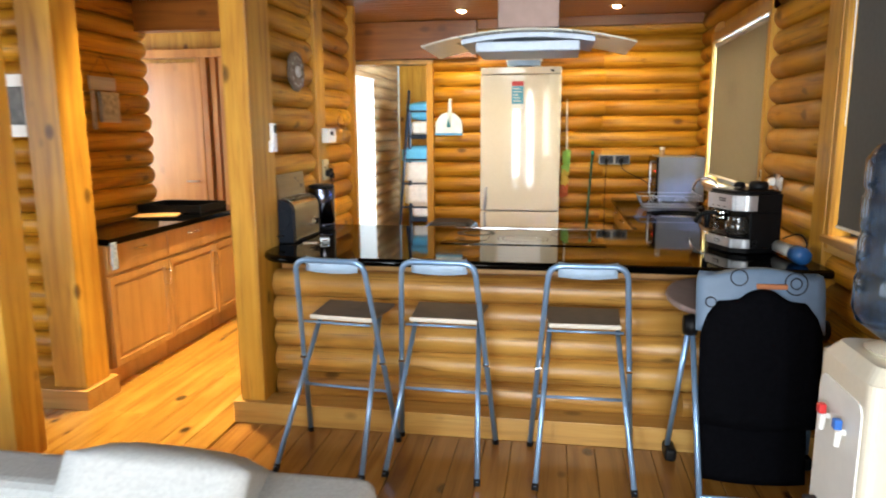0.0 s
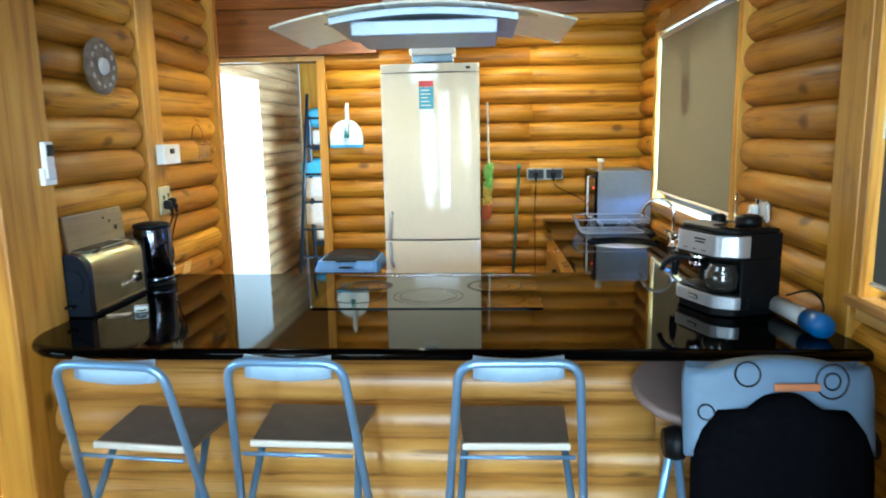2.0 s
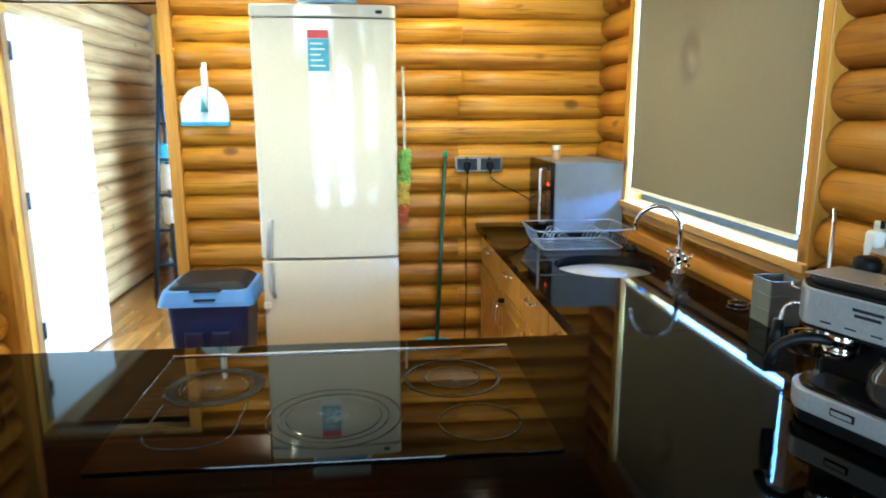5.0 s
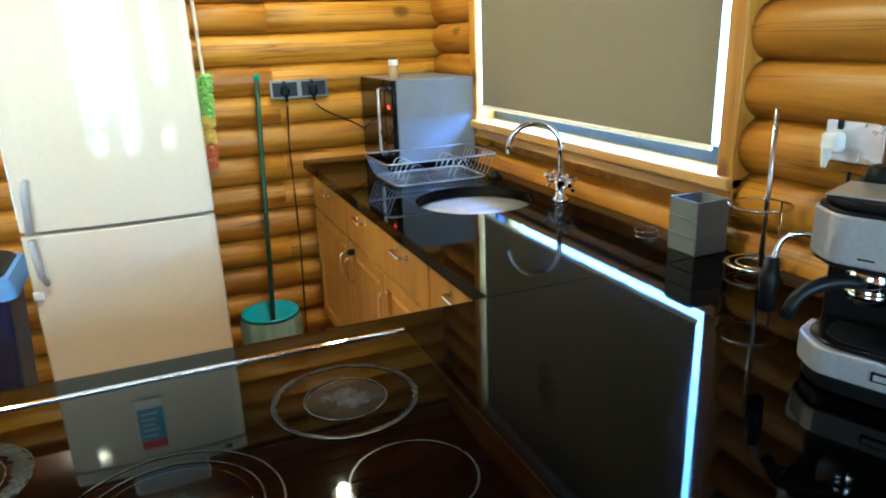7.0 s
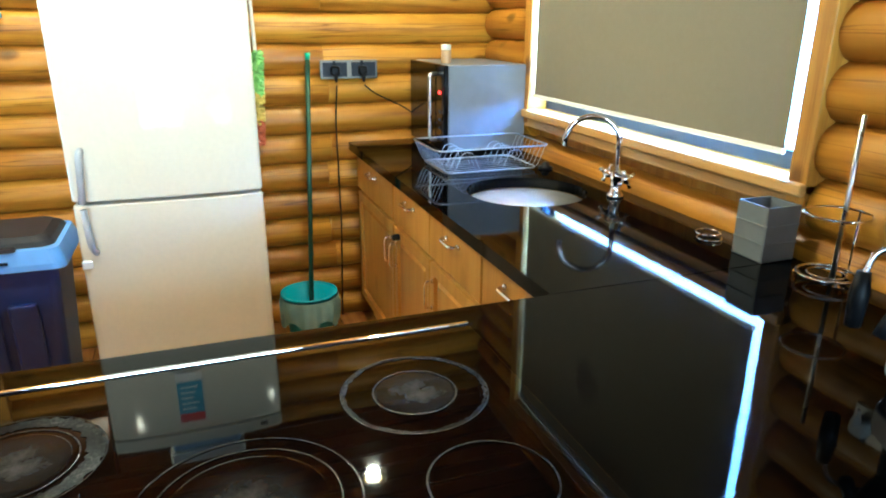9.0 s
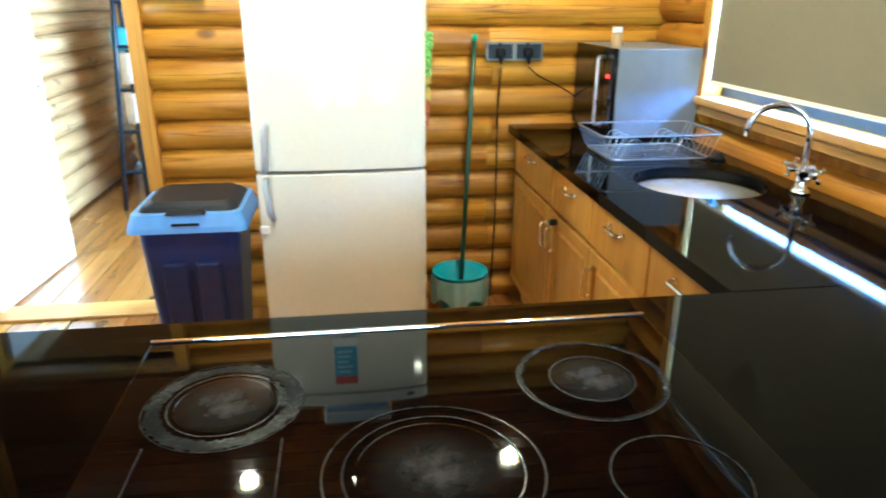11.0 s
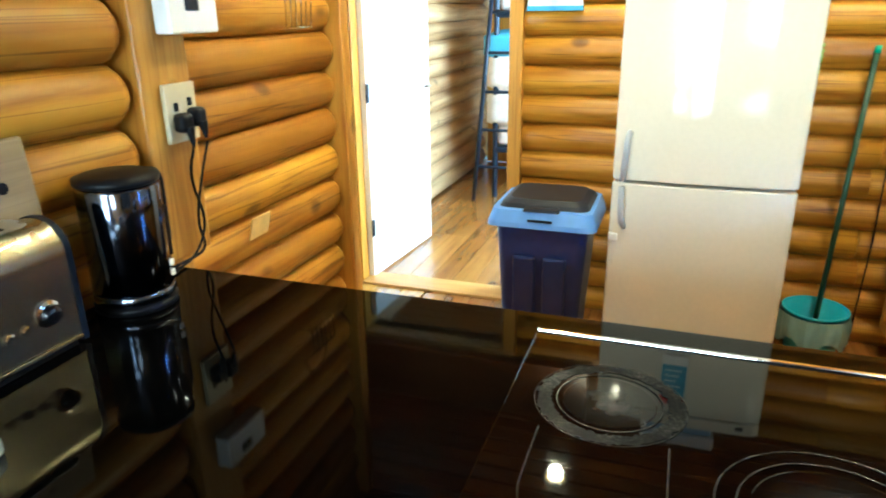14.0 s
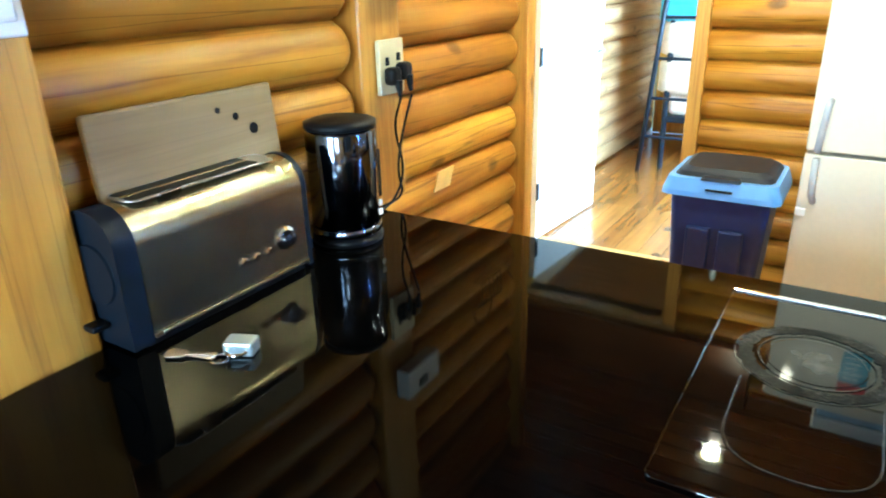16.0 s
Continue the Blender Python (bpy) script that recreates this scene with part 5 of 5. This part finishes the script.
for y, z, r in ((0.06, 0.335, 0.006), (0.10, 0.318, 0.007), (0.14, 0.288, 0.011)):
    part("knot_hole", lathe([(r, 0), (r, 0.0012), (0.001, 0.0013)], 12), BLACK, cb, at=pose(0.0078, y, z, 0, 90))
kt = thing("kettle", (-1.275, 4.38, 0.9), "polished steel cordless kettle with black lid and handle", "kettle")
part("base", lathe([(0.081, 0), (0.082, 0.012), (0.074, 0.018)], 32), BLACK, kt, smooth=True)
part("band", lathe([(0.078, 0.019), (0.08, 0.023), (0.08, 0.037), (0.078, 0.039)], 32), plain("kettle_band", (0.18, 0.21, 0.27), 0.15, 1.0), kt, smooth=True)
part("jug", lathe([(0.076, 0.04), (0.079, 0.044), (0.079, 0.25), (0.076, 0.258)], 40), plain("dark_polished_steel", (0.13, 0.145, 0.19), 0.09, 1.0, bump=0), kt, smooth=True)
part("lid", lathe([(0.077, 0.258), (0.08, 0.262), (0.08, 0.272), (0.06, 0.278), (0.001, 0.28)], 32), BLACK, kt, smooth=True)
part("handle", tube(rounded([(0.0, 0.07, 0.262), (0.005, 0.103, 0.255), (0.005, 0.103, 0.10), (0.0, 0.074, 0.085)], 0.02), 0.013, 10), BLACK, kt, smooth=True)
part("window", box((0.008, 0.018, 0.11), (0.062, 0.044, 0.15), 0.003), BLACKG, kt, "dark water level window")
for z in (0.062, 0.084):
    part("label", box((0.004, 0.026, 0.014), (0.071, 0.030, z), 0.001, 1), PLASTIC, kt, "small white label", pose(0, 0, 0))
pl = thing("padlock", pose(-1.09, 3.88, 0.9, 0, 0, 25), "small silver padlock with keys on the granite", "padlock")
part("body", box((0.05, 0.036, 0.024), (0, 0, 0.013), 0.004), plain("pale_metal", (0.55, 0.62, 0.66), 0.35, 0.8), pl)
part("shackle", tube([(p[0], p[1] - 0.018, 0.013) for p in arc(0, 0, 0.016, 180, 360, 12)], 0.0035, 8), CHROME, pl, smooth=True)
ks = thing("keys", pose(-1.15, 3.83, 0.9, 0, 0, 15), "two small keys on a ring beside the padlock", "keys")
part("key_ring", tube(arc(0.05, 0.0, 0.014, 0, 342, 19, 0.003), 0.0018, 6, closed=True), CHROME, ks)
for a in (0, 14):
    k = prism(rrect(-0.045, -0.01, -0.011, 0.011, 0.008), 0.0, 0.0025, 0.0005)
    span(-0.01, 0.04, -0.004, 0.004, 0.0, 0.0022, 0.0004, k)
    part("key", k, plain("brass_key", (0.45, 0.36, 0.28), 0.3, 1.0), ks, at=pose(0, 0, 0.001 + a * 0.0002, 0, 0, a))

# ---- hob marks ----
m, nt, bs = mat("hob_scratch_marks")
v, _ = coords(nt, (1, 1, 1), False)
n = node(nt, "ShaderNodeTexNoise", Scale=60.0, Detail=6.0, Roughness=0.75)
nt.links.new(v, n.inputs["Vector"])
r_ = ramp(nt, [(0.36, (0.006, 0.006, 0.005)), (0.52, (0.03, 0.029, 0.024)), (0.75, (0.065, 0.062, 0.053))])
nt.links.new(n.outputs[0], r_.inputs[0])
nt.links.new(r_.outputs[0], bs.inputs["Base Color"])
bs.inputs["Roughness"].default_value = 0.25
bs.inputs["Specular IOR Level"].default_value = 0.1
RINGM = m
m, nt, bs = mat("hob_dusty_centre")
tc = nt.nodes.new("ShaderNodeTexCoord")
ln = nt.nodes.new("ShaderNodeVectorMath")
ln.operation = "LENGTH"
nt.links.new(tc.outputs["Object"], ln.inputs[0])
n = node(nt, "ShaderNodeTexNoise", Scale=28.0, Detail=8.0, Roughness=0.72)
nt.links.new(tc.outputs["Object"], n.inputs["Vector"])
mr = node(nt, "ShaderNodeMapRange")
mr.inputs[1].default_value, mr.inputs[2].default_value, mr.inputs[3].default_value, mr.inputs[4].default_value = 0.0, 0.105, 0.8, 0.0
nt.links.new(ln.outputs["Value"], mr.inputs[0])
mm_ = nt.nodes.new("ShaderNodeMath")
mm_.operation = "MULTIPLY"
nt.links.new(mr.outputs[0], mm_.inputs[0])
nt.links.new(n.outputs[0], mm_.inputs[1])
r_ = ramp(nt, [(0.08, (0.001, 0.001, 0.001)), (0.26, (0.016, 0.015, 0.012)), (0.48, (0.075, 0.07, 0.058))])
nt.links.new(mm_.outputs[0], r_.inputs[0])
nt.links.new(r_.outputs[0], bs.inputs["Base Color"])
bs.inputs["Roughness"].default_value = 0.04
bs.inputs["IOR"].default_value = 1.32
DUST = m


def annulus(r0, r1, z, sx=1.0, seg=56):
    bm = bmesh.new()
    a = [bm.verts.new((r0 * math.cos(2 * math.pi * i / seg), r0 * math.sin(2 * math.pi * i / seg), z)) for i in range(seg)]
    c = [bm.verts.new((r1 * math.cos(2 * math.pi * i / seg), r1 * math.sin(2 * math.pi * i / seg), z)) for i in range(seg)]
    for i in range(seg):
        bm.faces.new((a[i], c[i], c[(i + 1) % seg], a[(i + 1) % seg]))
    return bm


HX, HY = -0.008, 4.20
for x, y, dust, rings in ((-0.295, 4.285, 0.07, ((0.078, 0.0805),)), (-0.012, 4.10, 0.10, ((0.113, 0.1155), (0.138, 0.1405))),
                          (0.258, 4.285, 0.062, ((0.064, 0.067), (0.114, 0.117))), (0.287, 4.045, 0, ((0.083, 0.086),))):
    for r0, r1 in rings:
        part("ring_mark", annulus(r0, r1, 0.0062), RINGM, hob, "worn grey ring mark", (x - HX, y - HY, 0))
    if dust:
        bm = lathe([(dust, 0.0053), (dust * 0.98, 0.0056), (0.001, 0.0057)], 40)
        part("scratch_patch", bm, DUST, hob, "greyish scratched cooking zone", (x - HX, y - HY, 0))
m, nt, bs = mat("hob_burnt_residue")
tc = nt.nodes.new("ShaderNodeTexCoord")
n = node(nt, "ShaderNodeTexNoise", Scale=150.0, Detail=7.0, Roughness=0.8)
nt.links.new(tc.outputs["Object"], n.inputs["Vector"])
n2 = node(nt, "ShaderNodeTexNoise", Scale=11.0, Detail=3.0)
nt.links.new(tc.outputs["Object"], n2.inputs["Vector"])
mm_ = nt.nodes.new("ShaderNodeMath")
mm_.operation = "MULTIPLY"
nt.links.new(n.outputs[0], mm_.inputs[0])
nt.links.new(n2.outputs[0], mm_.inputs[1])
r_ = ramp(nt, [(0.20, (0.001, 0.001, 0.001)), (0.28, (0.012, 0.0115, 0.0095)), (0.40, (0.07, 0.067, 0.056))])
nt.links.new(mm_.outputs[0], r_.inputs[0])
nt.links.new(r_.outputs[0], bs.inputs["Base Color"])
bs.inputs["Roughness"].default_value = 0.3
bs.inputs["Specular IOR Level"].default_value = 0.03
RESIDUE = m


def ragged(r0, r1, z, seg=120, amp=0.0022):
    """A flat ring with an uneven edge."""
    bm = bmesh.new()
    rows = []
    for i in range(seg):
        a_ = 2 * math.pi * i / seg
        u, w = r0 + random.uniform(-amp, amp), r1 + random.uniform(-amp, amp)
        rows.append((bm.verts.new((u * math.cos(a_), u * math.sin(a_), z)), bm.verts.new((w * math.cos(a_), w * math.sin(a_), z))))
    for a_, b_ in zip(rows, rows[1:] + rows[:1]):
        bm.faces.new((a_[0], a_[1], b_[1], b_[0]))
    return bm


part("burn_mark", ragged(0.088, 0.110, 0.0058, amp=0.003), RESIDUE, hob, "grey burnt-on residue ring", (-0.295 - HX, 4.285 - HY, 0))
part("ring_mark", annulus(0.1125, 0.114, 0.0062), RINGM, hob, "worn grey ring mark", (-0.295 - HX, 4.285 - HY, 0))
part("burn_mark", ragged(0.108, 0.1135, 0.0058), RESIDUE, hob, "grey burnt-on residue ring", (0.258 - HX, 4.285 - HY, 0))
part("zone_line", tube(rounded([(-0.385, 4.19, 0), (-0.385, 3.985, 0), (-0.205, 3.985, 0), (-0.205, 4.19, 0)], 0.085, 10), 0.0013, 5), RINGM, hob, at=(-HX, -HY, 0.0055))

# ---- living room things: high chair, water cooler, sofa ----
hc = thing("high_chair", (1.0, 3.22, 0), "black folding high chair with blue patterned cushion", "high chair")
DARK = plain("black_fabric", (0.003, 0.003, 0.004), 0.9, var=0.3, scale=60, bump=0.15, spec=0.02)


def shell(w, z0, z1, y, th, bulge, n=14, m_=10, narrow=0.85):
    """A curved padded panel facing -y."""
    bm = bmesh.new()
    g = []
    for j in range(m_ + 1):
        k = j / m_
        row = []
        hw = w / 2 * (math.sqrt(max(0.16, 1 - ((k - 0.62) / 0.40) ** 2)) if narrow == 0 and k > 0.62 else 1 if k < 0.7 or narrow == 0 else 1 - (1 - narrow) * ((k - 0.7) / 0.3) ** 2)
        for i in range(n + 1):
            u = -1 + 2 * i / n
            row.append((u * hw, y - bulge * (1 - u * u) + 0.05 * k, z0 + (z1 - z0) * k - 0.05 * u * u * (k > 0.95)))
        g.append(row)
    f = [[bm.verts.new(p) for p in row] for row in g]
    q = [[bm.verts.new((p[0] * 0.97, p[1] + th, p[2])) for p in row] for row in g]
    for A, rev in ((f, False), (q, True)):
        for j in range(m_):
            for i in range(n):
                fc = (A[j][i], A[j][i + 1], A[j + 1][i + 1], A[j + 1][i])
                bm.faces.new(fc[::-1] if rev else fc)
    for j in range(m_):
        bm.faces.new((f[j][0], f[j + 1][0], q[j + 1][0], q[j][0]))
        bm.faces.new((f[j][n], q[j][n], q[j + 1][n], f[j + 1][n]))
    for i in range(n):
        bm.faces.new((f[0][i], q[0][i], q[0][i + 1], f[0][i + 1]))
        bm.faces.new((f[m_][i], f[m_][i + 1], q[m_][i + 1], q[m_][i]))
    bmesh.ops.recalc_face_normals(bm, faces=bm.faces[:])
    return bm


part("back_shell", shell(0.47, 0.30, 0.865, -0.085, 0.05, 0.05, narrow=0), DARK, hc, smooth=True)
part("leg_panel", shell(0.44, 0.03, 0.33, -0.04, 0.05, 0.03, narrow=1.0), DARK, hc, smooth=True)
CUSH = plain("pale_blue_cover", (0.136, 0.192, 0.273), 0.55, var=0.06, bump=0.1)
cu = part("cushion", shell(0.50, 0.68, 0.94, -0.025, 0.05, 0.03, narrow=0.9), CUSH, hc, "pale blue cover with ring pattern", smooth=True)
for x, z, r in ((-0.195, 0.80, 0.02), (-0.09, 0.905, 0.032), (0.13, 0.885, 0.045), (0.13, 0.885, 0.022)):
    part("ring_print", tube([(p[0] + x, -0.058 + 0.05 * (p[1] + z - 0.68) / 0.26 + 0.03 * ((p[0] + x) / 0.25) ** 2, p[1] + z) for p in arc(0, 0, r, 0, 345, 18)], 0.0028, 5, closed=True), LIDGREY, cu)
part("slot", box((0.12, 0.012, 0.022), (0.035, -0.022, 0.873), 0.008), plain("orange_slot", (0.45, 0.16, 0.06), 0.5), cu)
part("tray", prism([(p[0], p[1]) for p in arc(0, 0, 0.21, 0, 345, 24)], 0.0, 0.03, 0.01), plain("grey_tray", (0.24, 0.17, 0.15), 0.4), hc, "grey-pink plastic tray", pose(-0.12, 0.26, 0.74, 10))
for s in (-1, 1):
    part("hub", lathe([(0.045, 0), (0.05, 0.02), (0.04, 0.05)], 20), BLACK, hc, at=pose(s * 0.235, 0.05, 0.68, 0, s * 90), smooth=True)
    part("leg", tube([(s * 0.25, 0.04, 0.66), (s * 0.245, -0.27, 0.02)], 0.012, 10), TUBE, hc, smooth=True)
    part("leg", tube([(s * 0.262, 0.06, 0.66), (s * 0.30, 0.20, 0.06)], 0.012, 10), TUBE, hc, smooth=True)
    part("foot_cover", box((0.05, 0.12, 0.06), (s * 0.29, 0.20, 0.03), 0.015, 3), BLACK, hc)
    part("foot_cover", box((0.04, 0.08, 0.03), (s * 0.245, -0.28, 0.015), 0.01, 3), BLACK, hc)
part("foot_bar", tube([(-0.245, -0.26, 0.06), (0.245, -0.26, 0.06)], 0.01, 8), TUBE, hc)

wd = thing("water_cooler", (1.14, 2.28, 0), "white water cooler with a blue bottle on top", "water cooler")
part("cabinet", taper(0.185, 0.17, 0.185, 0.17, 0.0, 0.862, 0.03), WHITE, wd)
part("top", taper(0.185, 0.17, 0.155, 0.14, 0.862, 0.9, 0.04), WHITE, wd)
part("front_panel", prism(rrect(-0.14, 0.14, 0.36, 0.80, 0.04), -0.004, 0.004, 0.002), PLASTIC, wd, at=pose(-0.186, 0, 0, 90, 0, -90))
for y, col in ((0.055, (0.55, 0.03, 0.03)), (-0.055, (0.03, 0.14, 0.5))):
    t_ = part("tap", tube([(-0.186, y, 0.69), (-0.206, y, 0.69), (-0.209, y, 0.65)], [0.011, 0.011, 0.009], 10), PLASTIC, wd)
    part("lever", box((0.022, 0.024, 0.03), (-0.211, y, 0.713), 0.005), plain("lever", col, 0.35), t_, "coloured push lever")
part("drip_tray", span(-0.225, -0.188, -0.1, 0.1, 0.40, 0.42, 0.004), LIDGREY, wd)
wb = plain("blue_bottle", (0.07, 0.11, 0.17), 0.08, trans=0.75, bump=0)
part("collar", lathe([(0.085, 0.90), (0.10, 0.913), (0.05, 0.93)], 24), WHITE, wd, at=(-0.035, 0, 0))
part("bottle", lathe([(0.03, 0.905), (0.05, 0.93), (0.125, 0.985), (0.138, 1.02), (0.138, 1.10), (0.131, 1.118), (0.138, 1.136), (0.138, 1.21), (0.131, 1.228), (0.138, 1.246), (0.138, 1.32), (0.131, 1.338), (0.138, 1.356), (0.138, 1.42), (0.11, 1.465), (0.001, 1.472)], 32), wb, wd, "translucent blue water bottle", at=(-0.035, 0, 0), smooth=True)

sf = thing("sofa", (-1.35, 1.62, 0), "pale grey-white fabric sofa seen from behind", "sofa")


def cushion(sx, sy, sz, puff=0.3):
    bm = bmesh.new()
    bmesh.ops.create_cube(bm, size=1.0)
    bmesh.ops.subdivide_edges(bm, edges=bm.edges[:], cuts=6, use_grid_fill=True)
    for v_ in bm.verts:
        x, y, z = v_.co * 2
        k = (1 - abs(x) ** 4) * (1 - abs(z) ** 4)
        v_.co = Vector((x * sx / 2 * (1 - 0.03 * z * z), y * sy / 2 * (1 - puff + puff * k * 1.6), z * sz / 2 * (1 - 0.05 * x * x)))
    return bm


part("backrest", box((2.1, 0.22, 0.42), (0, 0.30, 0.36), 0.05, 4), SOFA, sf)
part("base", box((2.06, 0.8, 0.22), (0, 0.0, 0.19), 0.04, 4), SOFA, sf)
for s in (-1, 1):
    part("arm", box((0.18, 0.8, 0.5), (s * 0.96, 0, 0.31), 0.05, 4), SOFA, sf)
    part("seat_cushion", cushion(0.84, 0.16, 0.6), SOFA, sf, at=pose(s * 0.43, -0.08, 0.38, 90))
for x in (-0.9, 0.9):
    for y in (-0.3, 0.3):
        part("foot", lathe([(0.025, 0), (0.03, 0.08)], 12), BLACK, sf, at=(x, y, 0))
pw = part("pillow", cushion(0.44, 0.16, 0.4), SOFA, at=pose(-0.80, 1.84, 0.60, 62, 8, 10), smooth=True)
tagged(pw, "pale grey scatter cushion lying on the sofa back", "cushion")

# ---- hall things ----
pic = thing("picture_frame", (-2.78, 3.64, 1.645), "white framed small picture on the log wall", "picture")
f = span(-0.19, 0.19, -0.012, 0.012, -0.165, -0.10, 0.003)
span(-0.19, 0.19, -0.012, 0.012, 0.10, 0.165, 0.003, f)
for s in (-1, 1):
    span(s * 0.19, s * 0.125, -0.012, 0.012, -0.10, 0.10, 0.003, f)
part("frame", f, WHITEP, pic)
part("print", span(-0.125, 0.125, 0.0, 0.006, -0.10, 0.10, 0), plain("dark_print", (0.10, 0.09, 0.08), 0.5, var=0.6, scale=25), pic)
hp = thing("hanging_plaque", (-2.965, 4.74, 1.57), "whitewashed wooden plaque hung on a wire", "plaque")
WASH = wood("whitewashed_wood", (0.32, 0.30, 0.25), (0.46, 0.44, 0.38), (0.55, 0.53, 0.47), 0.7, 1, 1.5, 0.3)
part("board", span(-0.008, 0.008, -0.15, 0.13, 0.22, 0.31, 0.003), WASH, hp)
part("board", span(-0.006, 0.006, -0.14, -0.10, -0.05, 0.215, 0.003), WASH, hp)
part("frame", span(-0.008, 0.02, -0.06, 0.14, 0.0, 0.21, 0.004), WASH, hp)
part("print", span(0.0205, 0.024, -0.04, 0.12, 0.02, 0.19, 0.001), plain("faded_print", (0.30, 0.29, 0.24), 0.7, var=0.4, scale=30), hp)
part("wire", tube([(0, -0.14, 0.31), (0, 0.0, 0.46), (0, 0.12, 0.31)], 0.002, 6), LIDGREY, hp)
stv = thing("black_tray", (-2.70, 5.20, 0.9), "black metal tray with papers on the hall worktop", "tray")
bm = span(-0.26, 0.26, -0.2, 0.2, 0.0, 0.01, 0.003)
for x0, x1, y0, y1 in ((-0.26, 0.26, -0.2, -0.19), (-0.26, 0.26, 0.19, 0.2), (-0.26, -0.25, -0.19, 0.19), (0.25, 0.26, -0.19, 0.19)):
    span(x0, x1, y0, y1, 0.01, 0.06, 0.002, bm)
part("pan", bm, BLACK, stv)
pp = part("leaflet", box((0.30, 0.21, 0.004), bevel=0.001), plain("tan_paper", (0.60, 0.36, 0.16), 0.6, var=0.2), at=pose(-2.72, 4.88, 0.903, 0, 0, 20))
tagged(pp, "tan leaflet lying on the hall worktop", "leaflet")
tw = part("dish_cloth", box((0.012, 0.05, 0.16), bevel=0.004), plain("striped_cloth", (0.30, 0.36, 0.42), 0.8, var=0.5, scale=60), at=(-2.335, 3.815, 0.80))
tagged(tw, "striped cloth hanging at the hall cabinet end", "cloth")

# ---- bedroom: bunk bed with ladder ----
bed = thing("bunk_bed", (0, 0, 0), "dark metal bunk bed with pale bedding", "bunk bed")
STEELB = plain("blue_black_steel", (0.012, 0.02, 0.036), 0.35, 0.3)
BX, BY = -1.75, 8.45
for x in (BX - 0.0, BX + 0.42):
    part("ladder_rail", tube([(x, BY, 0.0), (x + 0.14, BY + 0.12, 1.98)], 0.018, 10), STEELB, bed, smooth=True)
for k in range(6):
    z = 0.28 + 0.29 * k
    part("rung", tube([(BX + 0.07 * z, BY + 0.06 * z, z), (BX + 0.42 + 0.07 * z, BY + 0.06 * z, z)], 0.012, 8), STEELB, bed)
for x in (-1.62, -0.30):
    for y in (8.62, 9.85):
        part("bed_post", tube([(x, y, 0), (x, y, 1.75)], 0.022, 10), STEELB, bed)
for z in (0.42, 1.45):
    part("bed_frame", span(-1.64, -0.28, 8.60, 9.87, z - 0.05, z, 0.01), STEELB, bed)
LINEN = plain("white_linen", (0.72, 0.66, 0.58), 0.85, bump=0.2)
BLUEB = plain("sky_blue_linen", (0.12, 0.42, 0.62), 0.85, bump=0.2)
for z, c in ((0.42, LINEN), (1.45, BLUEB)):
    mt = part("mattress", box((1.30, 1.20, 0.16), bevel=0.04, seg=4), LINEN, at=(-0.96, 9.24, z + 0.082))
    tagged(mt, "pale mattress on the bunk bed", "mattress", "mattresses")
for x, y, z, c, l in ((-1.42, 8.80, 0.72, LINEN, "pale pillow on the lower bunk"), (-1.42, 8.80, 1.0, LINEN, "white folded blanket on the lower bunk"), (-1.45, 8.80, 1.2, BLUEB, "sky blue folded towel on the blanket"), (-1.40, 8.85, 1.74, BLUEB, "sky blue pillow on the upper bunk")):
    pz = part("pillow", cushion(0.55, 0.30 if c is LINEN else 0.2, 0.42), c, at=pose(x, y, z, 90), smooth=True)
    tagged(pz, l, "pillow")

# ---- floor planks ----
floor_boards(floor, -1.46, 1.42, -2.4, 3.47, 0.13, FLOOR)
# hall boards take the copy that has the light in its colour
floor_boards(floor, -5.0, -1.47, -2.4, 6.6, 0.13, FLOOR_LIT)
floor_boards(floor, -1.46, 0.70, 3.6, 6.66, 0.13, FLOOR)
floor_boards(floor, -2.04, 0.6, 6.67, 9.9, 0.13, FLOOR)
